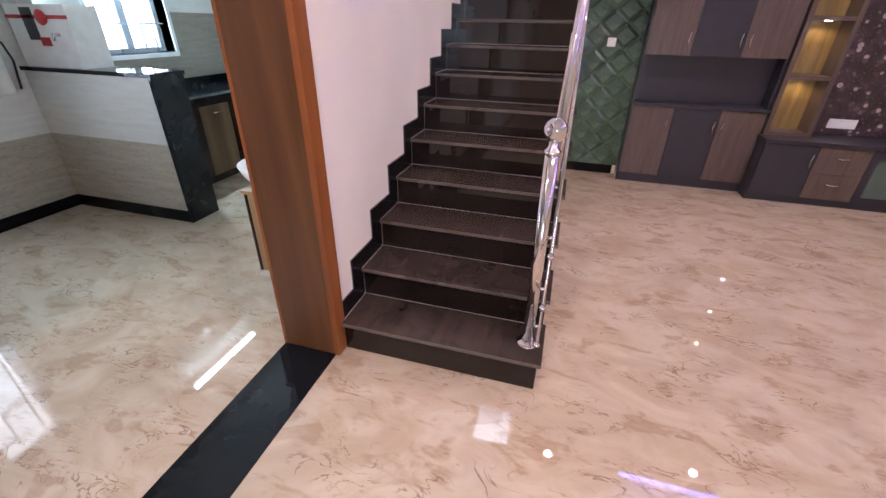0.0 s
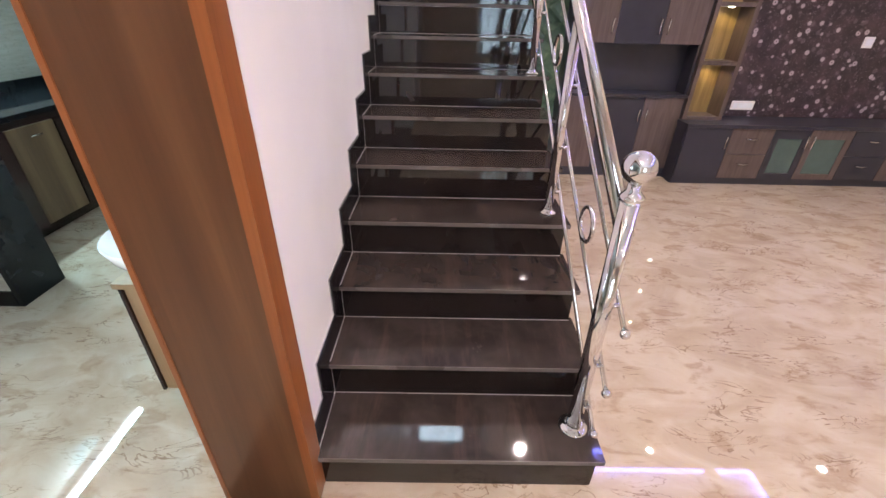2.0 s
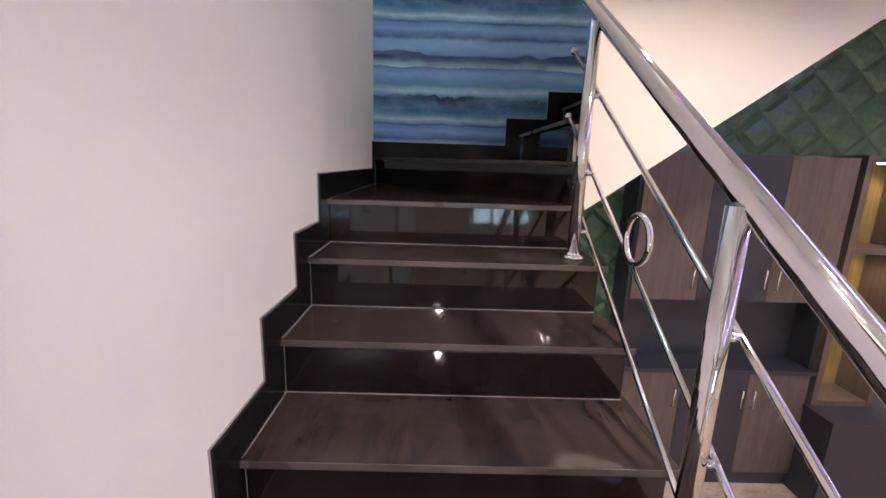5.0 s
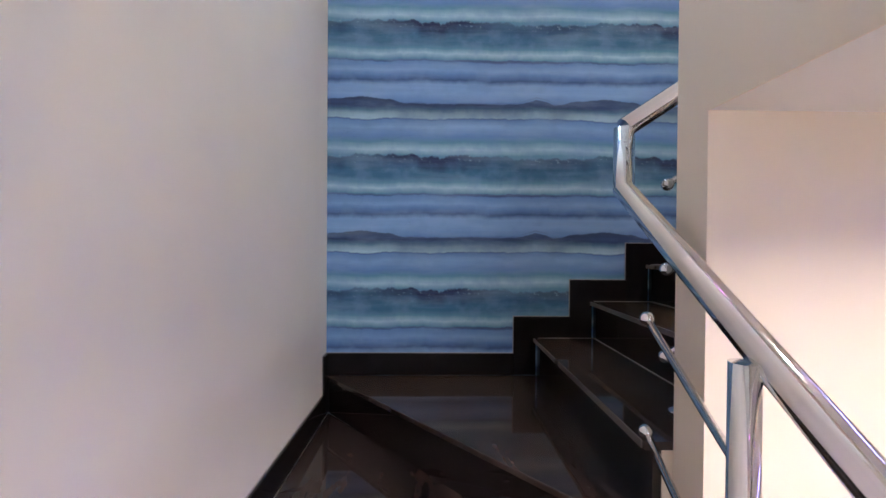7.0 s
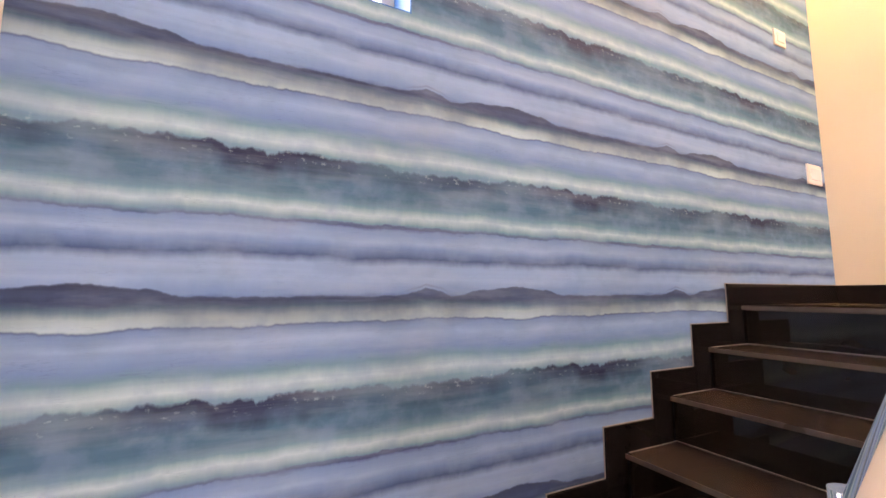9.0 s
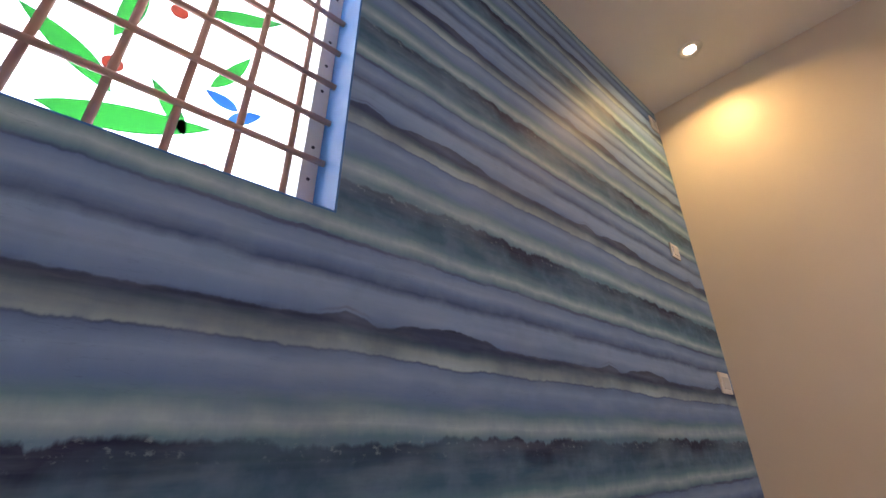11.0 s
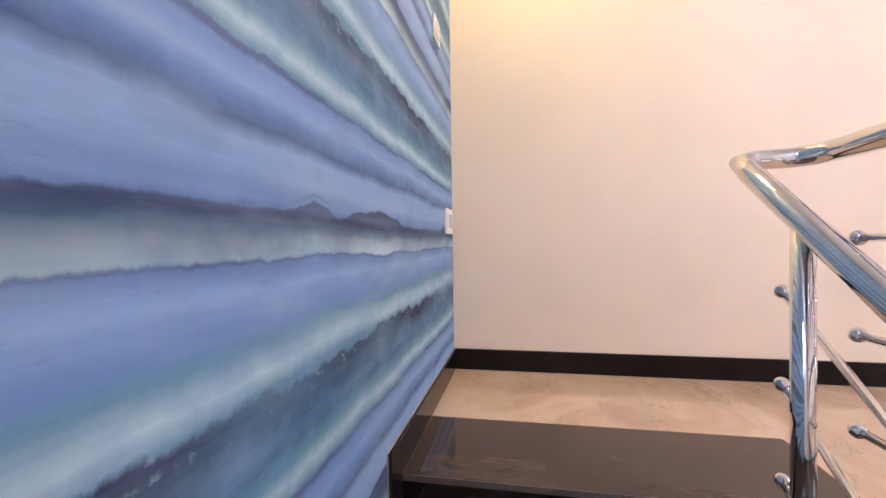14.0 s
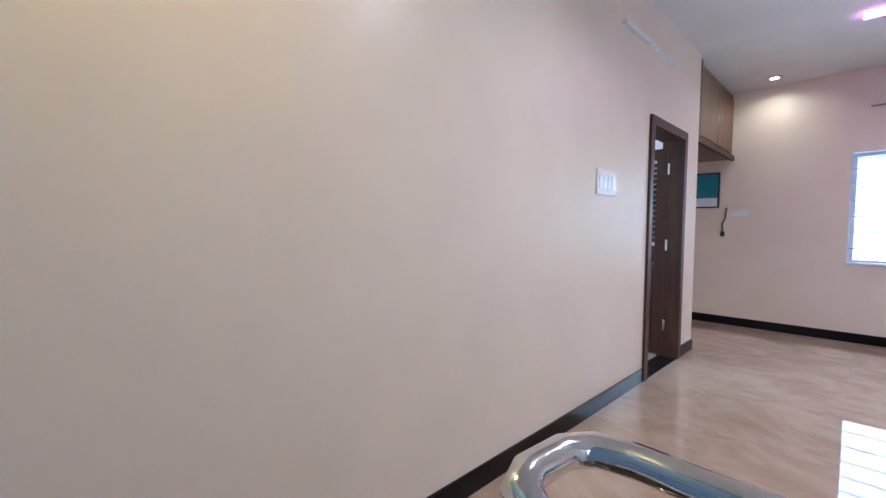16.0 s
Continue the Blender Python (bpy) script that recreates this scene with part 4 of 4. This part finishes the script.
part("body", lathe(bmesh.new(), [(0.05, 0), (0.06, 0.02), (0.06, 0.34), (0.07, 0.36), (0.07, 0.42), (0.03, 0.44)], (XL + 0.075, 0.816, 1.02), 20), PLASTIC, pp)
part("pipe", tube(bmesh.new(), [(XL + 0.075, 0.864, 1.40), (XL + 0.05, 0.94, 1.38), (XL + 0.03, 0.979, 1.25), (XL + 0.03, 0.95, 1.04)], 0.008, 10), LAMDARK, pp, "dark pipe")

kc = thing("kitchen_worktop", "polished black granite kitchen worktop", "worktop", at=(-2.535, 3.094, 0.85))
part("slab", soften(prism(bmesh.new(), [(KX, 1.333), (-2.48, 1.333), (-2.48, 2.893), (-0.303, 2.893), (-0.303, YK), (KX, YK)], "z", 0.845, 0.885), 0.004), BLACK, kc)
bm = B(KX, KX + 0.02, 1.333, YK - 0.02, 0.885, 0.985)
box(bm, KX, -0.40, YK - 0.02, YK, 0.885, 0.985)
part("upstand", bm, BLACK, kc)


def base_cabinet(label, bx, fronts, along):
    c = thing("base_cabinet", label, "cabinet", "kitchen base cabinets", at=(bx[0], bx[2], 0))
    part("body", B(*bx[:4], 0.09, 0.842), KITDARK, c)
    part("plinth", B(bx[0] + (0 if along == "x" else 0), bx[1] - (0.0 if along == "x" else 0.05), bx[2] + (0.05 if along == "x" else 0), bx[3], 0.0, 0.088), KITDARK, c)
    for a, b, mt in fronts:
        if along == "y":
            d = part("door", SB(bx[1] + 0.001, bx[1] + 0.02, a + 0.003, b - 0.003, 0.10, 0.79, w=0.002), mt, c)
            part("handle", tube(bmesh.new(), [(bx[1] + 0.04, a + 0.15, 0.72), (bx[1] + 0.04, b - 0.15, 0.72)], 0.006, 8), CHROME, d)
        else:
            d = part("door", SB(a + 0.003, b - 0.003, bx[2] - 0.02, bx[2] - 0.001, 0.10, 0.79, w=0.002), mt, c)
            part("handle", tube(bmesh.new(), [(a + 0.1, bx[2] - 0.04, 0.72), (b - 0.1, bx[2] - 0.04, 0.72)], 0.006, 8), CHROME, d)


base_cabinet("kitchen base cabinet with wood grain and maroon fronts", (KX, -2.526, 1.371, 2.285), ((1.419, 1.883, KITDARK), (1.883, 2.28, KITWOOD)), "y")
base_cabinet("kitchen base cabinet with a dark maroon front", (KX, -2.526, 2.29, 2.921), ((2.29, 2.778, KITDARK), (2.778, 2.921, KITWOOD)), "y")
base_cabinet("kitchen base cabinet with light wood grain fronts", (-2.517, -1.912, 2.94, YK), ((-2.489, -2.21, KITWOOD), (-2.21, -1.922, KITWOOD)), "x")
base_cabinet("kitchen base cabinet with a maroon front", (-1.903, -0.322, 2.94, YK), ((-1.894, -1.094, KITDARK), (-1.094, -0.331, KITWOOD)), "x")

uc = thing("wall_cabinet", "dark brown kitchen wall cabinet", "cabinet", at=(-2.163, YK, 1.75))
part("body", B(-3.0, -0.396, YK - 0.34, YK, 1.585, 2.4), KITDARK, uc)
for k in range(5):
    part("door", SB(-3.0 + k * 0.52 + 0.003, -3.0 + (k + 1) * 0.52 - 0.003, YK - 0.36, YK - 0.341, 1.60, 2.39, w=0.002), LAM, uc)
pic = thing("picture_tile", "pale decorative tile with painted cups", "tile", at=(-2.814, YK, 1.45))
part("plate", SB(-3.093, -2.442, YK - 0.008, YK - 0.001, 1.28, 1.55, w=0.002), CERAMIC, pic)
for x, z, r in ((-2.954, 1.40, 0.06), (-2.768, 1.41, 0.05), (-2.628, 1.39, 0.055)):
    bm = lathe(bmesh.new(), [(r, -0.002), (r, 0.002)], (0, 0, 0), 16)
    part("cup", bm, TILE_MID, pic, "grey painted cup").matrix_basis = Matrix.Translation((x, YK - 0.01, z)) @ Matrix.Rotation(math.pi / 2, 4, "X")

va = thing("vanity_cabinet", "wall hung wooden vanity cabinet", "cabinet", at=(-0.5, 0.5, 0.24))
part("body", SB(-0.635, -0.312, 0.24, 0.85, 0.24, 0.725, w=0.002), VANITY, va)
part("edge", SB(-0.648, -0.636, 0.23, 0.855, 0.24, 0.725, w=0.002), KITDARK, va, "dark door edge")
part("top", SB(-0.665, -0.312, 0.23, 0.86, 0.727, 0.748, w=0.004), VANITY, va)
bs = thing("wash_basin", "white ceramic oval basin on the vanity", "basin", at=(-0.51, 0.52, 0.75))
bm = lathe(bmesh.new(), [(0.09, 0.0), (0.12, 0.02), (0.16, 0.08), (0.178, 0.13), (0.172, 0.13), (0.15, 0.08), (0.10, 0.03), (0.02, 0.022)], (0, 0, 0), 32)
bmesh.ops.scale(bm, vec=(1.0, 1.2, 1.05), verts=bm.verts)
bmesh.ops.translate(bm, vec=(-0.53, 0.385, 0.749), verts=bm.verts)
part("bowl", bm, CERAMIC, bs)


# ---- windows ----
def window_frame(name, label, x0, x1, y, z0, z1, axis, mat, mullions=1, bars=4, cross=3, barmat=None, depth=0.06):
    """A framed window in a wall across the axis, with sashes, panes and a bar grille."""
    t = thing(name, label, "window", at=((x0 + x1) / 2, y, z0) if axis == "y" else (y, (x0 + x1) / 2, z0))
    t["kind"] = "structure"

    def bx(a0, a1, d0, d1, c0, c1):
        return B(a0, a1, y + d0, y + d1, c0, c1) if axis == "y" else B(y + d0, y + d1, a0, a1, c0, c1)
    f = 0.045
    part("window_frame", bx(x0, x1, 0, depth, z0, z0 + f), mat, t)
    part("window_frame", bx(x0, x1, 0, depth, z1 - f, z1), mat, t)
    part("window_frame", bx(x0, x0 + f, 0, depth, z0 + f, z1 - f), mat, t)
    part("window_frame", bx(x1 - f, x1, 0, depth, z0 + f, z1 - f), mat, t)
    n = mullions + 1
    step = (x1 - x0 - 2 * f) / n
    for k in range(1, n):
        c = x0 + f + k * step
        part("mullion", bx(c - 0.03, c + 0.03, 0.005, depth - 0.005, z0 + f, z1 - f), mat, t)
    for k in range(n):
        a = x0 + f + k * step
        p = part("pane", bx(a + 0.005, a + step - 0.005, depth * 0.5, depth * 0.5 + 0.005, z0 + f, z1 - f), PANE, t)
        p.visible_shadow = False
    bmat = barmat or mat
    g = -0.05 if depth > 0 else 0.05
    def P(a, c):
        return (a, y + g, c) if axis == "y" else (y + g, a, c)
    for k in range(1, bars + 1):
        a = x0 + (x1 - x0) * k / (bars + 1)
        part("grille_bar", tube(bmesh.new(), [P(a, z0), P(a, z1)], 0.007, 8), bmat, t)
    for k in range(1, cross + 1):
        c = z0 + (z1 - z0) * k / (cross + 1)
        part("grille_bar", tube(bmesh.new(), [P(x0, c), P(x1, c)], 0.007, 8), bmat, t)
    return t


window_frame("window_1", "grey framed kitchen window with a bar grille", KW0, KW1, KX - 0.12, KZ0, KZ1, "x", GREY, 1, 5, 3, GREY, -0.06)
window_frame("window_5", "grey framed dining window", NY0, NY1, XL - 0.12, NZ0, NZ1, "x", GREY, 2, 7, 3, GREY, -0.06)
window_frame("window_2", "white framed window of the living room back wall", QX0, QX1, YB - 0.08, QZ0, QZ1, "y", GREY, 2, 6, 3, None, -0.06)
window_frame("window_4", "pale framed window with horizontal bars in the upper hall", VX0, VX1, FY - 0.13, VZ0, VZ1, "y", PALEFRAME, 1, 0, 6, None, -0.06)
bm = B(VX1 - 0.008, VX1, FY - 0.125, FY - 0.002, VZ0, VZ1)
box(bm, VX0, VX0 + 0.008, FY - 0.125, FY - 0.002, VZ0, VZ1)
box(bm, VX0 + 0.008, VX1 - 0.008, FY - 0.125, FY - 0.002, VZ1 - 0.008, VZ1)
box(bm, VX0 + 0.008, VX1 - 0.008, FY - 0.125, FY + 0.02, VZ0, VZ0 + 0.02)
solid("window_lining", bm, PALEFRAME, "pale blue lining of the upper hall window", "window lining", S)
bm = B(KX - 0.12, KX + 0.012, KW0 - 0.04, KW0, KZ0 - 0.04, KZ1)
box(bm, KX - 0.12, KX + 0.012, KW1, KW1 + 0.04, KZ0 - 0.04, KZ1)
box(bm, KX - 0.12, KX + 0.03, KW0, KW1, KZ0 - 0.04, KZ0)
solid("window_lining", bm, CERAMIC, "white stone lining of the kitchen window", "window lining", S)

# stair window: painted glass, pale frame with drilled strip, iron grille, blue reveals
w3 = thing("window_3", "stair window with painted glass and a pinkish iron grille", "window", at=(0.53, YW, WZ0))
w3["kind"] = "structure"
part("reveal", B(WX1 - 0.006, WX1, YW + 0.002, YW + 0.20, WZ0, WZ1), SKYBLUE, w3, "bright blue reveal")
part("reveal", B(WX0, WX0 + 0.006, YW + 0.002, YW + 0.20, WZ0, WZ1), SKYBLUE, w3, "bright blue reveal")
part("sill", B(WX0, WX1, YW + 0.002, YW + 0.20, WZ0, WZ0 + 0.006), SKYBLUE, w3)
fy = YW + 0.16
for a0, a1, c0, c1 in ((WX0, WX0 + 0.05, WZ0, WZ1), (WX1 - 0.056, WX1 - 0.006, WZ0, WZ1), (WX0 + 0.05, WX1 - 0.056, WZ0, WZ0 + 0.045), (WX0 + 0.05, WX1 - 0.056, WZ1 - 0.045, WZ1)):
    part("window_frame", B(a0, a1, fy, fy + 0.06, c0, c1), PLASTIC, w3)
for k in range(14):
    c = WZ0 + 0.06 + k * 0.115
    part("drill_hole", tube(bmesh.new(), [(WX1 - 0.03, fy - 0.001, c), (WX1 - 0.03, fy + 0.004, c)], 0.006, 8), LAMDARK, w3)
part("pane", B(WX0 + 0.05, WX1 - 0.056, fy + 0.03, fy + 0.036, WZ0 + 0.045, WZ1 - 0.045), FROST, w3, "milky painted glass")
for k in range(1, 6):
    a = WX0 + (WX1 - WX0) * k / 6 + 0.03
    part("grille_bar", tube(bmesh.new(), [(a, fy - 0.04, WZ0 + 0.004), (a, fy - 0.04, WZ1 - 0.002)], 0.0095, 8), IRON, w3)
for k in range(0, 11):
    c = WZ0 + 0.06 + k * 0.15
    part("grille_bar", tube(bmesh.new(), [(WX0 + 0.004, fy - 0.05, c), (WX1 - 0.008, fy - 0.05, c)], 0.0095, 8), IRON, w3)


def leaf(cx, cz, length, width, turn, mat):
    bm = bmesh.new()
    n = 9
    up, dn = [], []
    for k in range(n + 1):
        s = k / n
        h = width * math.sin(math.pi * s) ** 0.8 * (1 - 0.35 * s)
        bend = 0.25 * length * s * s
        up.append((s * length, h + bend))
        dn.append((s * length, -h * 0.6 + bend))
    pts = up + dn[::-1][1:-1]
    ca, sa = math.cos(turn), math.sin(turn)
    pts = [(cx + a * ca - b * sa, cz + a * sa + b * ca) for a, b in pts]
    prism(bm, pts, "y", fy + 0.026, fy + 0.0285)
    part("painted_leaf", bm, mat, w3, "green leaf painted on the glass")


for a, c, ln, wd, tn in ((0.33, 4.47, 0.33, 0.055, 0.05), (0.44, 4.56, 0.24, 0.045, 2.3), (0.60, 4.52, 0.16, 0.03, 2.0), (0.62, 4.70, 0.18, 0.03, 0.9), (0.40, 4.72, 0.26, 0.04, 1.3), (0.55, 4.95, 0.24, 0.04, 0.3), (0.5, 5.1, 0.24, 0.04, 2.4), (0.45, 5.3, 0.22, 0.035, 1.0)):
    leaf(a, c, ln, wd, tn, LEAF)
for a, c, ln, tn in ((0.68, 4.62, 0.10, 0.4), (0.70, 4.66, 0.09, 2.6), (0.38, 5.0, 0.12, 0.9)):
    leaf(a, c, ln, 0.03, tn, SKYPAINT)
for a, c in ((0.66, 4.44), (0.42, 4.64), (0.5, 4.9), (0.52, 5.25)):
    bm = lathe(bmesh.new(), [(0.022, -0.0015), (0.022, 0.0015)], (0, 0, 0), 16)
    part("painted_flower", bm, REDGLASS, w3, "red bud painted on the glass").matrix_basis = Matrix.Translation((a, fy + 0.0265, c)) @ Matrix.Rotation(math.pi / 2, 4, "X")

# ---- upper landing things ----
switch_plate("switch_plate", 0.155, 0.117, (3.462, YW - 0.001, 4.125), "-y", 1, "white switch plate low on the papered wall")
switch_plate("switch_plate", 0.116, 0.094, (3.216, YW - 0.001, 4.903), "-y", 1, "white switch plate on the papered wall")
switch_plate("switch_plate", 0.12, 0.12, (3.50, YW - 0.001, 6.10), "-y", 1, "white plate near the ceiling on the papered wall")
switch_plate("switch_plate", 0.27, 0.16, (X2 - 0.001, 0.887, 4.872), "-x", 4, "white four gang switch plate on the landing wall")
switch_plate("socket_plate", 0.2, 0.08, (3.53, FY + 0.001, 4.79), "+y", 2, "white socket plate on the far wall")

dr = thing("door_1", "open dark brown louvred wooden door in its frame", "door", at=(X2, DY0, Z2))
dr["kind"] = "structure"
for y0, y1 in ((DY1 - 0.07, DY1), (DY0, DY0 + 0.07)):
    part("door_frame", SB(X2 - 0.02, X2 + 0.17, y0, y1, Z2, DZ, w=0.004), DARKWOOD, dr)
part("door_frame", SB(X2 - 0.02, X2 + 0.17, DY0 + 0.07, DY1 - 0.07, DZ - 0.07, DZ, w=0.004), DARKWOOD, dr)
part("threshold", B(X2 - 0.01, X2 + 0.15, DY0 + 0.07, DY1 - 0.07, Z2 - 0.01, Z2 + 0.004), BLACK, dr)
hx, hy = X2 + 0.12, DY0 + 0.075
leafd = thing("door_leaf", "open louvred dark wooden door leaf", "door", at=(hx, hy, Z2))
dw = 0.70
bm = box(bmesh.new(), 0, 0.04, 0, 0.09, 0.02, 1.94)
box(bm, 0, 0.04, dw - 0.09, dw, 0.02, 1.94)
for z0, z1 in ((0.02, 0.12), (0.92, 1.04), (1.84, 1.94)):
    box(bm, 0, 0.04, 0.09, dw - 0.09, z0, z1)
lf = part("door_leaf", bm, DARKWOOD, leafd)
lf.matrix_parent_inverse = Matrix()
sm = B(0.008, 0.016, 0.088, dw - 0.088, -0.025, 0.025)
bmesh.ops.rotate(sm, cent=(0.012, 0, 0), matrix=Matrix.Rotation(0.6, 3, "Y"), verts=sm.verts)
smesh = mesh("slat", sm, DARKWOOD)
for k in range(34):
    z = 0.145 + k * 0.05
    if 0.90 < z < 1.06:
        continue
    q = new("slat", smesh)
    q.parent = leafd
    q.location = (0.012, 0, z)
leafd.matrix_basis = Matrix.Translation((hx, hy, Z2)) @ Matrix.Rotation(-math.pi / 2 + 0.12, 4, "Z")
for z in (0.25, 1.0, 1.7):
    part("hinge", SB(X2 + 0.10, X2 + 0.118, DY0 + 0.071, DY0 + 0.078, Z2 + z, Z2 + z + 0.10, w=0.001), CHROME, dr, "steel hinge")

lt = thing("tube_light", "slim wall batten light, switched off", "lamp", at=(X2, 0.17, 5.945))
part("batten", SB(X2 - 0.03, X2, -0.37, 0.70, 5.93, 5.96, w=0.005), PLASTIC, lt)
lc = thing("loft_cabinet", "brown wooden loft cabinet over the alcove", "cabinet", at=(3.9, -1.9, 5.45))
part("body", B(3.64, 4.35, FY, -1.135, 5.46, ZC - 0.03), LOFTWOOD, lc)
for k in range(2):
    a = FY + 0.06 + k * 0.70
    part("door", SB(3.62, 3.639, a + 0.004, a + 0.696, 5.53, 6.15, w=0.003), LOFTWOOD, lc)
    part("handle", tube(bmesh.new(), [(3.60, a + (0.62 if k == 0 else 0.08), 5.75), (3.60, a + (0.62 if k == 0 else 0.08), 5.87)], 0.006, 8), CHROME, lc)
part("edge", SB(3.60, 3.64, FY, -1.125, 5.44, 5.50, w=0.004), DARKWOOD, lc, "dark wooden edge")
part("edge", SB(3.60, 3.64, -1.19, -1.125, 5.50, ZC - 0.03, w=0.004), DARKWOOD, lc)
tp = thing("wall_picture", "small framed teal and white picture", "picture", at=(4.0, FY, 5.0))
part("picture_frame", SB(3.74, 4.02, FY + 0.002, FY + 0.03, 4.86, 5.31, w=0.003), LAMDARK, tp)
part("print", B(3.76, 4.00, FY + 0.03, FY + 0.034, 4.99, 5.29), TEALPIC, tp, "teal print")
part("print_foot", B(3.76, 4.00, FY + 0.03, FY + 0.034, 4.88, 4.988), CERAMIC, tp, "white lower band")

cb = thing("hanging_cable", "dark plug lead hanging below the picture", "cable", at=(3.69, FY, 4.6))
part("lead", tube(bmesh.new(), [(3.66, FY + 0.02, 4.86), (3.67, FY + 0.02, 4.72), (3.70, FY + 0.02, 4.66), (3.69, FY + 0.02, 4.56)], 0.008, 8), LAMDARK, cb)
part("plug", SB(3.67, 3.71, FY + 0.002, FY + 0.035, 4.50, 4.56), LAMDARK, cb)
cr = thing("curtain_rod", "thin curtain rod over the hall window", "curtain rod", at=(1.9, FY, 5.86))
part("rod", tube(bmesh.new(), [(1.1, FY + 0.05, 5.865), (2.44, FY + 0.05, 5.865)], 0.011, 10), CHROME, cr)
part("bracket", tube(bmesh.new(), [(2.38, FY, 5.865), (2.38, FY + 0.05, 5.865)], 0.008, 8), CHROME, cr)
part("bracket", tube(bmesh.new(), [(1.2, FY, 5.865), (1.2, FY + 0.05, 5.865)], 0.008, 8), CHROME, cr)
pl = thing("led_strip", "pink led strip on the upper ceiling", "led strip", at=(2.0, -1.15, ZC))
part("strip", SB(1.0, 2.50, -1.20, -1.10, ZC - 0.03, ZC - 0.002), PINK, pl)

# ---- lamps ----


def downlight(x, y, z, power, color, group, spread=150, glowmat=None):
    t = thing("downlight", "round recessed ceiling downlight, lit; some added as fill", "lamp", group, at=(x, y, z))
    part("ring", lathe(bmesh.new(), [(0.075, 0.0), (0.078, -0.004), (0.060, -0.009), (0.040, -0.006), (0.040, -0.002)], (x, y, z), 28), PLASTIC, t, "white rim")
    part("diffuser", lathe(bmesh.new(), [(0.039, -0.001), (0.039, -0.004)], (x, y, z), 28), glowmat or LED, t, "glowing disc")
    lamp("downlight_lamp", "AREA", power, color, look((x, y, z - 0.02), (x, y, z - 1)), 0.07, spread=spread)


for x, y in ((0.50, -1.3), (1.38, 1.95), (3.04, 2.2), (4.99, 1.99), (1.7, -0.5), (4.9, -0.6), (1.7, -2.6), (4.9, -2.8)):
    downlight(x, y, ZG, LIVING * (2.4 if y == -1.3 else 1.0), WARM2, "living room downlights")
# The last two are unseen, added to brighten the papered and landing walls.
for x, y, p in ((3.16, 3.51, 12.0), (3.20, -2.38, 3.0), (1.6, -0.6, 18.0), (2.25, 1.75, 16.5)):
    downlight(x, y, ZC, p, WARM if y > 3 else (1.0, 0.90, 0.68) if y < -2 else FILL_NEUTRAL, "upper downlights")
tl = thing("tube_light", "lit white batten light on the kitchen wall", "lamp", at=(KX, 1.80, 2.6))
part("tube", SB(KX + 0.02, KX + 0.05, 1.27, 2.34, 2.58, 2.61, w=0.006), LEDW, tl, "glowing tube")
part("batten", SB(KX, KX + 0.02, 1.25, 2.36, 2.57, 2.62, w=0.003), PLASTIC, tl)
lamp("tube_lamp", "AREA", 62, (0.60, 0.90, 1.0), look((KX + 0.09, 1.80, 2.58), (KX + 1.2, 1.80, 1.4)), 1.1, 0.05)
# daylight in the window openings
lamp("sky_kitchen", "AREA", 55, DAY, look((XL - 0.3, 1.98, 1.80), (KX + 1, 1.98, 1.65)), 1.1, 1.3)
lamp("sky_dining", "AREA", 22, DAY, look((XL - 0.3, -0.6, 1.5), (XL + 1, -0.6, 1.35)), 1.4, 1.2)
lamp("sky_living", "AREA", 28, DAY, look((1.85, YB - 0.3, 1.5), (1.85, YB + 1, 1.4)), 1.25, 1.4)
lamp("sky_stair", "AREA", 45, DAY, look((0.53, YW + 0.35, 5.1), (0.53, YW - 1, 4.6)), 0.8, 1.6)
lamp("sky_hall", "AREA", 26, DAY, look((1.9, FY - 0.35, 4.8), (1.9, FY + 1, 4.6)), 1.25, 1.15)
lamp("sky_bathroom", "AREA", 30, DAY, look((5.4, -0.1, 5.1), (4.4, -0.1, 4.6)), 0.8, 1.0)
